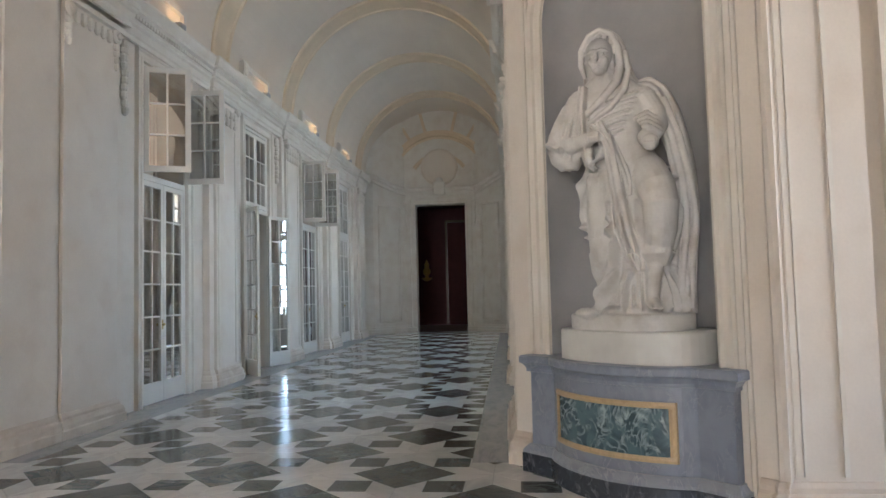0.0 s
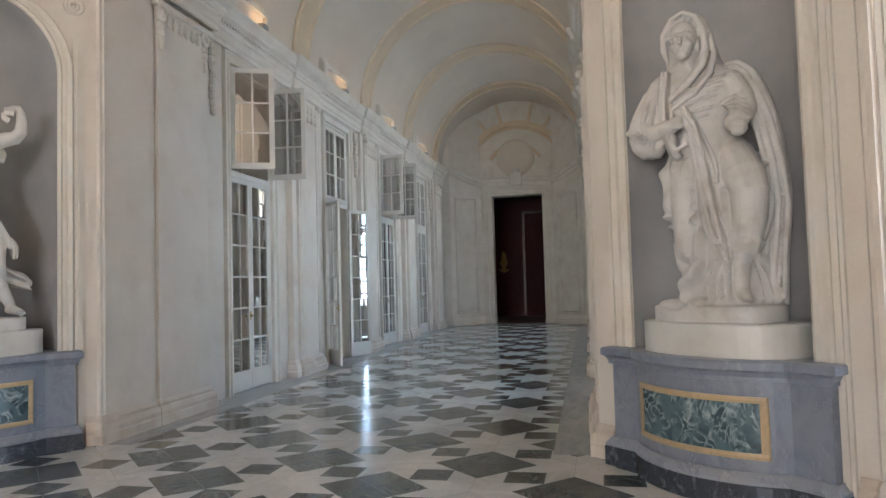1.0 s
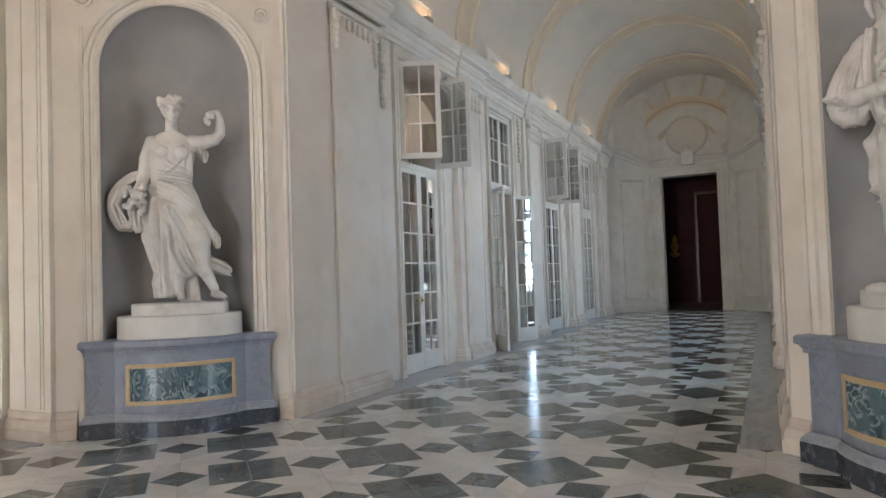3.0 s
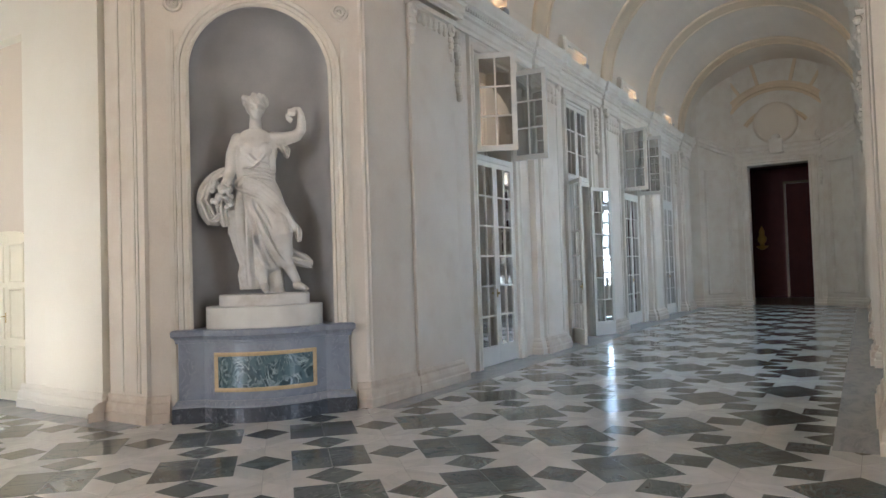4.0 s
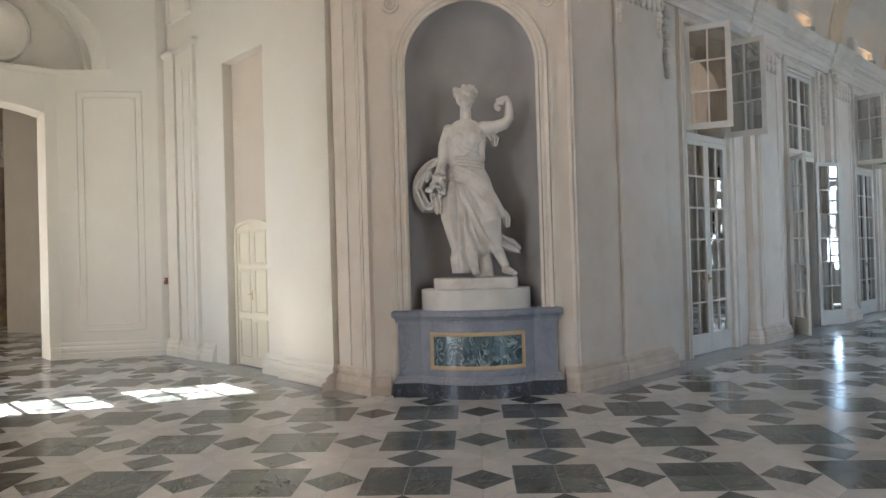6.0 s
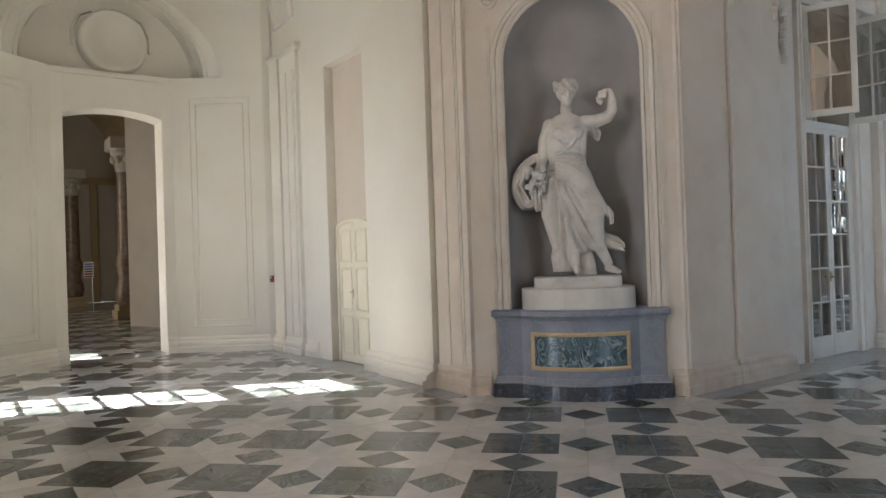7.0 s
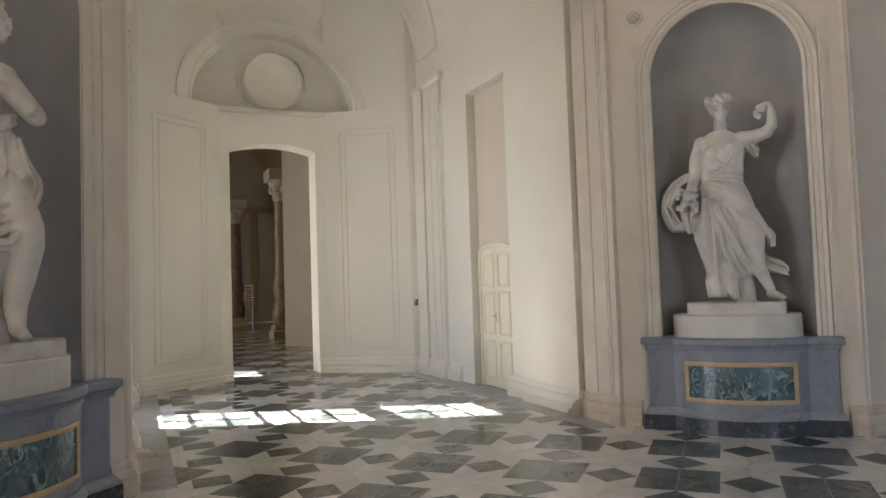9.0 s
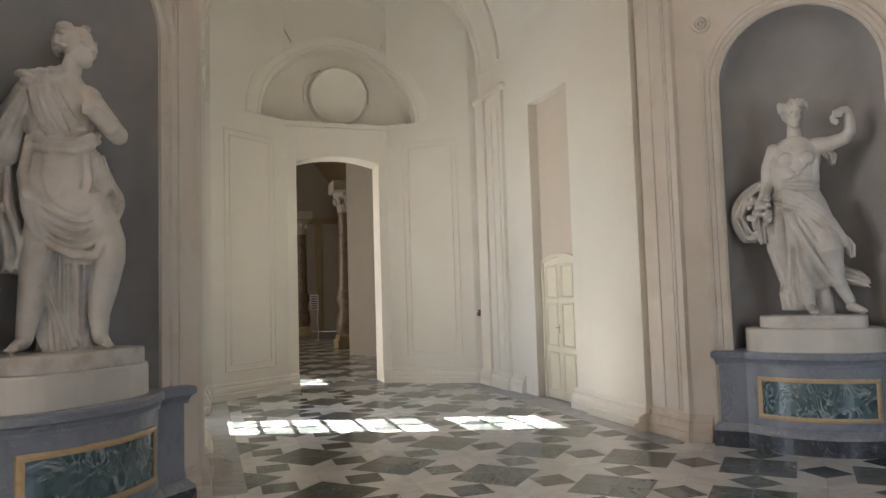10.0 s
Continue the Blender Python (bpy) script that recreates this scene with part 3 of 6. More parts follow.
OPEN = {8.06: ((0, 0), (66, 94)), 12.02: ((138, 156), (0, 0)), 15.90: ((0, 0), (100, 94)), 19.85: ((0, 0), (0, 0))}
for x in WINDOWS_X:
    d, l = OPEN[x]
    french_window(x, 1, d, l, "cream glazed double door with lights above, " + ("leaves open" if any(d) else "upper lights open" if any(l) else "closed"))
    french_window(x, -1, (0, 0), (0, 0), "cream glazed double door with daylight behind, closed")
    # wooden shutters closing the north openings
    root = setting(new("window_shutter"), "closed beige wooden shutter behind the glazed doors", "shutter")
    for e in (-1, 1):
        bm = bmesh.new()
        a, b = (x - WIN_HALF, x - 0.004) if e < 0 else (x + 0.004, x + WIN_HALF)
        add_box(bm, (a, SIDE + 0.50, 0), (b, SIDE + 0.54, LIGHT_TOP + 0.05))
        for z0, z1 in ((0.15, 1.5), (1.65, 3.2), (3.4, 4.85)):
            add_frame(bm, [(a + 0.1, z0), (b - 0.1, z0), (b - 0.1, z1), (a + 0.1, z1)], [(-0.02, 0), (-0.02, -0.018), (0.02, -0.018), (0.02, 0)], Matrix.Translation((0, SIDE + 0.50, 0)))
        part("shutter_leaf", bm, FACADE, root)
    window_or_fill_light(x, -SIDE - 0.70, 2.1, (0, 1), 1.3, 3.9, GALLERY_W, SKYLIGHT)


# ---- gallery ends: canted, with a tall opening ----
def gallery_end(end, half, door_half, door_h, arched, swap, nm, mat):
    """End wall across a gallery, bending forward to the side walls."""
    turn = 1.0 if arched else 1.34
    plan = [(door_half, end), (turn, end - 0.02), (turn + 0.01, end - 0.025), (2.40, end - 1.03), (half, end - 1.06)]
    top = 5.15 if arched else 10.0
    bm = bmesh.new()
    for s in (-1, 1):
        pts = [(s * a, b) for a, b in plan] + [(s * (half + 0.4), end + 0.55), (s * door_half, end + 0.55)]
        pts = pts if swap else [(b, a) for a, b in pts]
        add_prism(bm, pts, 0, top)
    n = 12
    rise = 0.13 if arched else 0.0
    xs = [door_half * (1 - 2 * i / n) for i in range(n + 1)]
    zs = [door_h + rise * (1 - (x / door_half) ** 2) for x in xs]
    for y in (end, end + 0.55):
        for i in range(n):
            quad = ((xs[i], y, zs[i]), (xs[i], y, top), (xs[i + 1], y, top), (xs[i + 1], y, zs[i + 1]))
            bm.faces.new([bm.verts.new(v if swap else (v[1], v[0], v[2])) for v in quad])
    for i in range(n):
        quad = ((xs[i], end, zs[i]), (xs[i], end + 0.55, zs[i]), (xs[i + 1], end + 0.55, zs[i + 1]), (xs[i + 1], end, zs[i + 1]))
        bm.faces.new([bm.verts.new(v if swap else (v[1], v[0], v[2])) for v in quad])
    wall = setting(part(nm, bm, mat), "end wall with canted sides and a tall opening", "wall")
    for s in (-1, 1):
        pts = [(s * a, b) for a, b in plan]
        pts = pts if swap else [(b, a) for a, b in pts]
        if (s > 0) == swap:
            pts = pts[::-1]
        bm = bmesh.new()
        add_run(bm, pts, BASE)
        part("base_moulding", bm, mat if swap else STUCCO, wall)
        # tall sunk panel on the canted side
        a, b = Vector((s * (turn + 0.01), end - 0.025)), Vector((s * 2.40, end - 1.03))
        d = (b - a).normalized()
        nrm = Vector((-d.y, d.x)) * (1 if s > 0 else -1)
        m = Matrix(((d.x, nrm.x, 0, a.x), (d.y, nrm.y, 0, a.y), (0, 0, 1, 0), (0, 0, 0, 1)))
        m = Matrix.Translation((-nrm.x * 0.004, -nrm.y * 0.004, 0)) @ m
        if not swap:
            m = Matrix(((0, 1, 0, 0), (1, 0, 0, 0), (0, 0, 1, 0), (0, 0, 0, 1))) @ m
        bm = bmesh.new()
        L = (b - a).length
        if swap:
            for o, w in ((0.0, 0.018), (0.11, 0.014)):
                add_frame(bm, [(0.32 + o, 0.48 + o), (L - 0.28 - o, 0.48 + o), (L - 0.28 - o, 4.75 - o), (0.32 + o, 4.75 - o)], [(-w, 0.02), (-w * 0.9, -0.008), (0.0, -0.016), (w * 0.9, -0.008), (w, 0.02)], m)
        else:
            add_frame(bm, [(0.30, 0.48), (L - 0.26, 0.48), (L - 0.26, 4.75), (0.30, 4.75)], [(-0.06, 0.02), (-0.055, -0.03), (-0.02, -0.055), (0.02, -0.02), (0.05, -0.03), (0.06, 0.02)], m)
        part("panel_moulding", bm, mat if swap else STUCCO, wall)
    return wall


end_east = gallery_end(END_X, SIDE + 0.02, 0.95, 4.88, False, False, "wall_gallery_end", STUCCO)
end_north = gallery_end(END_Y, 2.57, 0.82, 4.36, True, True, "wall_north_end", WHITE_WALL)

# lunette over the north arch: a half-round hollow with a dish, under a moulded arch
bm = bmesh.new()
zc, rad, n = 5.15, 1.50, 28
arc = [(rad * math.cos(math.pi * i / n), zc + rad * math.sin(math.pi * i / n)) for i in range(n + 1)]
for (s, z), (s2, z2) in zip(arc, arc[1:]):
    bm.faces.new([bm.verts.new(v) for v in ((s, END_Y, z), (s, END_Y, 10.0), (s2, END_Y, 10.0), (s2, END_Y, z2))])
    bm.faces.new([bm.verts.new(v) for v in ((s, END_Y, z), (s, END_Y + 0.32, z), (s2, END_Y + 0.32, z2), (s2, END_Y, z2))])
for s in (-1, 1):
    add_box(bm, (s * rad, END_Y, zc) if s > 0 else (-2.75, END_Y, zc), (2.75, END_Y + 0.3, 10.0) if s > 0 else (-rad, END_Y + 0.3, 10.0))
add_box(bm, (-2.75, END_Y + 0.32, zc), (2.75, END_Y + 0.55, 10.0))
for sgn in (-1, 1):
    xs = [1.02 + (2.40 - 1.02) * i / 20 for i in range(21)] + [2.57]
    col = []
    for x in xs:
        y = END_Y - 0.025 - 1.005 * min(1.0, (x - 1.01) / 1.39)
        z = zc + math.sqrt(max(0.0, 1.52 ** 2 - x * x)) if x < 1.52 else zc
        col.append((sgn * x, y, z))
    for p, q in zip(col, col[1:]):
        bm.faces.new([bm.verts.new(v) for v in (p, (p[0], p[1], 10.0), (q[0], q[1], 10.0), q)])
        bm.faces.new([bm.verts.new(v) for v in (p, q, (q[0], END_Y + 0.01, q[2]), (p[0], END_Y + 0.01, p[2]))])
lunette = part("lunette", bm, WHITE_WALL, end_north)
bm = bmesh.new()
flat_m = Matrix.Translation((0, END_Y, 0))
rings = []
for i in range(41):
    a = math.pi * i / 40
    ring = []
    for r, p in ((1.50, -0.02), (1.50, 0.025), (1.55, 0.03), (1.57, 0.012), (1.70, 0.012), (1.72, 0.035), (1.78, 0.035), (1.79, -0.02)):
        x, z = r * math.cos(a), zc + r * math.sin(a)
        y = END_Y - 0.025 - 1.005 * min(1.0, max(0.0, abs(x) - 1.01) / 1.39)
        ring.append(bm.verts.new((x, y - p, z)))
    rings.append(ring)
add_skin(bm, rings)
for a in (62, 118):
    c, s_ = math.cos(radians(a)), math.sin(radians(a))
    add_frame(bm, [(1.76 * c, zc + 1.76 * s_), (2.5 * c, zc + 2.5 * s_)], [(0.05, 0.01), (0.04, -0.035), (-0.04, -0.035), (-0.05, 0.01)], flat_m, closed=False)
part("archivolt", bm, WHITE_WALL, lunette)
bm = bmesh.new()
add_lathe(bm, [(0.001, 0.03), (0.20, 0.045), (0.36, 0.085), (0.47, 0.14), (0.52, 0.20), (0.55, 0.22), (0.58, 0.20), (0.60, 0.0)], Matrix.Translation((0.06, END_Y + 0.32, 5.76)) @ pose(0, 0, 0, 90, 0, 0), 40)
part("dish", bm, WHITE_WALL, lunette, smooth=True)
bm = bmesh.new()
for s in (-1, 1):
    pts = [(0.06 + s * r * math.cos(radians(a)), 5.76 + r * math.sin(radians(a))) for r, a in ((0.66, -10), (0.68, 15), (0.70, 40), (0.66, 58), (0.58, 62))]
    add_frame(bm, pts, [(0.03, 0.01), (0.02, -0.06), (-0.02, -0.06), (-0.03, 0.01)], Matrix.Translation((0, END_Y + 0.32, 0)), closed=False)
part("dish_scroll", bm, WHITE_WALL, lunette)
bm = box_mesh(((-1.48, END_Y - 0.04, zc - 0.10), (1.48, END_Y + 0.34, zc - 0.002)), bevel=0.01)
part("sill", bm, WHITE_WALL, lunette)

# east end: door surround, rising cornice, shell over the door
SWAP = Matrix(((0, 1, 0, 0), (1, 0, 0, 0), (0, 0, 1, 0), (0, 0, 0, 1)))
face_m = SWAP @ Matrix.Translation((0, END_X, 0))
bm = bmesh.new()
add_frame(bm, [(0.95, 0.0), (0.95, 4.88), (-0.95, 4.88), (-0.95, 0.0)], [(0, 0.0), (0, -0.05), (-0.07, -0.06), (-0.09, -0.03), (-0.18, -0.03), (-0.2, -0.07), (-0.25, -0.07), (-0.26, 0.0)], face_m, closed=False)
part("door_surround", bm, STUCCO, end_east)
for s in (-1, 1):
    bm = bmesh.new()
    for k in range(8):
        add_ball(bm, (s * (1.32 + 0.02 * math.sin(k * 1.6)), -0.02, 4.95 - 0.12 * k), (0.075 - 0.004 * k, 0.05, 0.08), face_m, 8)
    part("scroll", bm, STUCCO, end_east, "stucco scroll with hanging leaves")
bm = bmesh.new()
prof = [(0, 0), (0.05, 0.02), (0.07, 0.10), (0.14, 0.13), (0.14, 0.18), (0.20, 0.25), (0.20, 0.29), (0, 0.33)]
plan = [(-2.66, END_X - 1.3), (-2.56, END_X - 1.08), (-2.40, END_X - 1.03)] + [(-2.40 + 1.06 * k / 7, END_X - 1.03 + 1.005 * k / 7) for k in range(1, 7)] + [(-1.34, END_X - 0.02)]
plan += [(-s, y) for s, y in plan[::-1]]
rings = []
for i, (y, x) in enumerate(plan):
    lift = 0.42 * min(1.0, max(0.0, (abs(y) - 1.25) / 1.15)) ** 1.4
    d = Vector(plan[min(i + 1, len(plan) - 1)]) - Vector(plan[max(i - 1, 0)])
    d.normalize()
    rings.append([bm.verts.new((x - o * d.x - 0.004, y + o * d.y, 5.22 + lift + z)) for o, z in prof])
add_skin(bm, rings)
part("rising_cornice", bm, STUCCO, end_east)
bm = box_mesh(((END_X - 0.24, -0.22, 5.22), (END_X, 0.22, 5.72)), bevel=0.03)
add_ball(bm, (END_X - 0.12, 0, 5.78), (0.10, 0.14, 0.12), None, 12)
part("keystone", bm, STUCCO, end_east)
bm = bmesh.new()
for r, w, p in ((1.95, 0.16, 0.10), (1.16, 0.07, 0.07)):
    a0 = 0 if r > 1.5 else 35
    add_frame(bm, [(r * math.cos(radians(a)), 5.62 + r * math.sin(radians(a))) for a in np.linspace(a0, 180 - a0, 33)], [(w, 0.01), (w, -p * 0.6), (w * 0.6, -p), (w * 0.2, -p * 0.4), (-w * 0.5, -p * 0.4), (-w, -p), (-w, 0.01)], face_m, closed=False)
for a in (58, 76, 104, 122):
    c, s_ = math.cos(radians(a)), math.sin(radians(a))
    add_frame(bm, [(2.1 * c, 5.62 + 2.1 * s_), (2.9 * c, 5.62 + 2.9 * s_)], [(0.06, 0.01), (0.05, -0.05), (-0.05, -0.05), (-0.06, 0.01)], face_m, closed=False)
part("shell_arch", bm, RIB, end_east)
bm = bmesh.new()
add_lathe(bm, [(0.001, 0.02), (0.25, 0.035), (0.46, 0.08), (0.60, 0.14), (0.67, 0.16), (0.72, 0.0)], Matrix.Translation((END_X, 0, 6.30)) @ pose(0, 0, 0, 0, -90, 0), 40)
part("dish", bm, VAULT, end_east, smooth=True)
for s in (-1, 1):
    bm = bmesh.new()
    for r in (0.17, 0.09):
        add_frame(bm, [(s * 1.35 + r * math.cos(2 * math.pi * i / 20), 5.80 + r * math.sin(2 * math.pi * i / 20)) for i in range(20)], [(-0.03, 0), (-0.02, -0.06), (0.02, -0.06), (0.03, 0)], face_m)
    part("volute", bm, STUCCO, end_east)

# warm lamps hidden on the cornice, each in a long shallow hood against the vault
for sign in (-1, 1):
    for x in WINDOWS_X:
        lampy = sign * 2.52
        light = tagged(new("uplight"), "small warm floodlight standing on the cornice", "lamp", group="cornice lamps")
        bm = box_mesh(((x + 0.02, lampy - 0.05, 5.83), (x + 0.22, lampy + 0.05, 5.91)), bevel=0.01)
        part("housing", bm, STEEL, light)
        bm = box_mesh(((x + 0.04, lampy - 0.035, 5.911), (x + 0.20, lampy + 0.035, 5.918)))
        part("lens", bm, LAMP_GLOW, light)
        bm = bmesh.new()
        mm = Matrix.Translation((0, sign * (SIDE - 0.07), 0))
        add_box(bm, (x - 1.10, -0.10, 5.82), (x - 0.94, 0.08, 6.24), mm)
        add_box(bm, (x - 0.94, -0.06, 6.14), (x + 0.48, 0.08, 6.24), mm)
        add_box(bm, (x + 0.38, -0.06, 5.82), (x + 0.48, 0.08, 6.14), mm)
        add_ball(bm, (x - 1.02, -0.11, 6.08), (0.10, 0.06, 0.14), mm, 10)
        setting(part("lamp_hood", bm, STUCCO), "long stucco hood round a cornice lamp", "trim")
        warm = new("uplight_glow", bpy.data.lights.new("uplight_glow", "POINT"))
        warm.data.energy, warm.data.color, warm.data.shadow_soft_size = 0.07, (1.0, 0.68, 0.38), 0.05
        warm.location = (x + 0.12, sign * 2.46, 6.02)

# ---- north wing: side walls, tall recess with the door, window to the west ----
DOOR_Y0, DOOR_Y1, DOOR_X = 6.90, 8.03, 2.76
bm = wall_boxes("y", 2.60, 3.4, 6.2, 10.3, 0, 6.0, [(6.79, 8.08, 0.0, 4.82)])
wing_e = setting(part("wall_wing_east", bm, WHITE_WALL), "white plaster wall with a tall recess above a door", "wall")
bm = box_mesh(((DOOR_X, 6.792, 0.0), (3.38, 8.078, 4.818)))
part("recess_back", bm, RECESS_PLASTER, wing_e, "pinkish plaster filling of the recess")
bm = wall_boxes("y", -2.60, -3.1, 6.2, 10.3, 0, 6.0, [(7.28, 8.50, 0.0, 4.55)])
wing_w = setting(part("wall_wing_west", bm, WHITE_WALL), "white plaster wall with a tall window", "wall")
for s in (-1, 1):
    bm = bmesh.new()
    box_at(bm, True, 10.25, 11.9, s * 2.58, s * 3.2, 0, 10.0)
    setting(part("wall_wing_corner", bm, WHITE_WALL), "white plaster corner of the wing", "wall")
    for y0, y1, f in ((4.275, 4.93, MOUTH + 0.025), (4.93, 5.04, MOUTH + 0.09), (5.04, 6.20, MOUTH)):
        pilaster(y0, y1, f, s, True, 6.2, capital=False, wall_at=2.6, mat=WHITE_WALL if y0 > 5 else None)
        if s > 0:
            pilaster(-y1, -y0, f, s, True, 6.2, capital=False, wall_at=2.6)
    pilaster(9.05, 9.75, MOUTH, s, True, 5.42, capital=False, wall_at=2.6, mat=WHITE_WALL)
    pilaster(9.78, 10.2, MOUTH - 0.03, s, True, 5.42, capital=False, wall_at=2.6, mat=WHITE_WALL)
    bm = bmesh.new()
    run_at(bm, [(6.2, 2.60), (6.86 if s > 0 else 7.26, 2.60)], BASE, True, s)
    run_at(bm, [(8.52, 2.60), (9.0, 2.60)], BASE, True, s)
    part("base_moulding", bm, WHITE_WALL, wing_e if s > 0 else wing_w)
    bm = bmesh.new()
    for y0, y1 in ((9.0, 9.8), (9.76, 10.25)):
        run_at(bm, [(y0, 2.62), (y0, MOUTH), (y1, MOUTH), (y1, 2.62)], [(0, 5.34), (0.03, 5.36), (0.05, 5.40), (0.05, 5.44), (0, 5.48)], True, s)
    part("impost", bm, WHITE_WALL, wing_e if s > 0 else wing_w)

# window of the wing, through which the sun falls
root = setting(new("window_2"), "tall white glazed window letting in sunlight", "window")
bm = bmesh.new()
for a, b, z0, z1 in ((7.28, 7.34, 0, 4.55), (8.44, 8.50, 0, 4.55), (7.34, 8.44, 3.02, 3.20), (7.34, 8.44, 4.49, 4.55)):
    add_box(bm, (-2.95, a, z0), (-2.87, b, z1))
part("window_frame", bm, WINDOW_PAINT, root)
for y, turn, base in ((7.345, 0, 90), (8.435, 0, -90)):
    m = Matrix.Translation((-2.91, y, 0.02)) @ pose(0, 0, 0, 0, 0, base)
    sash(0.545, 2.99, 1, 6, 0.035, 0.60, root, "door_leaf", m, bar=0.03)
    m = Matrix.Translation((-2.91, y, 3.21)) @ pose(0, 0, 0, 0, 0, base)
    sash(0.545, 1.27, 1, 3, 0.035, 0.06, root, "light_leaf", m, bar=0.03)
window_or_fill_light(-3.55, 7.89, 1.55, (1, 0), 1.1, 2.9, WING_W, DAY)

# the ivory door, its head gently arched
door = setting(new("door_1"), "closed ivory panelled double door with an arched head", "door")
bm = bmesh.new()
path = [(DOOR_Y1 - 0.02, 0.0), (DOOR_Y1 - 0.02, 2.16)] + [(7.465 + 0.545 * math.cos(a), 2.16 + 0.12 * math.sin(a)) for a in (math.pi * i / 12 for i in range(1, 12))] + [(DOOR_Y0 + 0.02, 2.16), (DOOR_Y0 + 0.02, 0.0)]
side_m = Matrix(((0, 1, 0, DOOR_X - 0.002), (1, 0, 0, 0), (0, 0, 1, 0), (0, 0, 0, 1)))
add_frame(bm, path, [(0.0, 0.0), (0.0, -0.06), (0.05, -0.06), (0.05, 0.0)], side_m, closed=False)
part("door_frame", bm, DOOR_PAINT, door)
for e in (-1, 1):
    a, b = (DOOR_Y0 + 0.07, 7.462) if e < 0 else (7.468, DOOR_Y1 - 0.07)
    bm = bmesh.new()
    n = 8
    lo = [bm.verts.new((DOOR_X - 0.036, a + (b - a) * i / n, 0.01)) for i in range(n + 1)]
    hi = [bm.verts.new((DOOR_X - 0.036, a + (b - a) * i / n, 2.16 + 0.10 * math.sqrt(max(0.0, 1 - ((a + (b - a) * i / n - 7.465) / 0.515) ** 2)))) for i in range(n + 1)]
    for i in range(n):
        bm.faces.new((lo[i], lo[i + 1], hi[i + 1], hi[i]))
    ex = bmesh.ops.extrude_face_region(bm, geom=bm.faces[:])
    bmesh.ops.translate(bm, verts=[v for v in ex["geom"] if isinstance(v, bmesh.types.BMVert)], vec=(0.03, 0, 0))
    mm = Matrix(((0, 1, 0, DOOR_X - 0.036), (1, 0, 0, 0), (0, 0, 1, 0), (0, 0, 0, 1)))
    for z0, z1 in ((0.14, 0.72), (0.84, 1.50), (1.60, 2.10)):
        add_frame(bm, [(a + 0.08, z0), (b - 0.08, z0), (b - 0.08, z1), (a + 0.08, z1)], [(-0.02, 0.003), (-0.015, -0.014), (0.01, -0.018), (0.02, 0.003)], mm)
    leaf = part("door_leaf", bm, DOOR_PAINT, door)
    if e > 0:
        bm = bmesh.new()
        add_box(bm, (DOOR_X - 0.042, 7.487, 1.04), (DOOR_X - 0.037, 7.512, 1.18))
        add_tube(bm, [(DOOR_X - 0.042, 7.50, 1.13), (DOOR_X - 0.075, 7.50, 1.13), (DOOR_X - 0.08, 7.55, 1.127)], [0.008, 0.008, 0.007], 8)
        part("handle", bm, BRASS, leaf, "small aged brass lever handle")

# red fire alarm box beside the pilaster
alarm = tagged(new("fire_alarm_box"), "small red and white alarm box on the wall", "alarm box")
bm = box_mesh(((2.375, 10.02, 1.27), (2.42, 10.11, 1.39)), bevel=0.006)
part("casing", bm, RED_SIGN, alarm)
bm = box_mesh(((2.371, 10.035, 1.345), (2.3755, 10.095, 1.375)))
part("label_plate", bm, WHITE_SIGN, alarm)


# ---- vaults ----
def barrel(half, spring, a0, a1, swap, name, mat, thick=0.12, steps=32):
    bm = bmesh.new()
    rings = []
    for p in (a0, a1):
        ring = []
        for r in (half, half + thick):
            arc = [(r * math.cos(math.pi * i / steps), spring + r * math.sin(math.pi * i / steps)) for i in range(steps + 1)]
            ring += arc if r == half else arc[::-1]
        rings.append([bm.verts.new((p, y, z) if not swap else (y, p, z)) for y, z in ring])
    add_skin(bm, rings)
    return setting(part(name, bm, mat, smooth=False), "smooth plastered barrel vault", "ceiling")


def rib(half, spring, at, width, proud, swap, mat, owner):
    """A moulded band across a vault."""
    bm = bmesh.new()
    steps = 36
    prof = [(-width / 2, 0.02), (-width / 2, -proud * 0.6), (-width / 2 + 0.04, -proud), (-width / 2 + 0.10, -proud), (-width / 2 + 0.12, -proud * 0.5), (width / 2 - 0.12, -proud * 0.5), (width / 2 - 0.10, -proud), (width / 2 - 0.04, -proud), (width / 2, -proud * 0.6), (width / 2, 0.02)]
    rings = []
    for i in range(steps + 1):
        a = math.pi * i / steps
        ring = []
        for o, d in prof:
            y, z, x = (half + d) * math.cos(a), spring + (half + d) * math.sin(a), at + o
            ring.append(bm.verts.new((x, y, z) if not swap else (y, x, z)))
        rings.append(ring)
    add_skin(bm, rings)
    return part("rib", bm, mat, owner)


vault_e = barrel(SIDE - 0.05, SPRING, 4.0, END_X + 0.6, False, "ceiling_east", VAULT)
for x in (6.1, 10.0, 13.95, 17.9, 21.8):
    rib(SIDE - 0.05, SPRING, x, 0.75, 0.06, False, RIB, vault_e)
vault_n = barrel(2.60, 5.95, 4.0, END_Y + 0.6, True, "ceiling_north", WHITE_WALL)
rib(2.60, 5.95, 9.6, 0.9, 0.10, True, WHITE_WALL, vault_n)
rib(2.60, 5.95, 5.3, 1.8, 0.08, True, WHITE_WALL, vault_n)
bm = bmesh.new()
add_lathe(bm, [(6.4, 9.0), (5.8, 9.6), (4.6, 10.5), (3.0, 11.2), (1.5, 11.5), (0.001, 11.6)], None, 32)
setting(part("ceiling_dome", bm, VAULT, smooth=True), "plastered shallow dome over the rotunda", "ceiling")

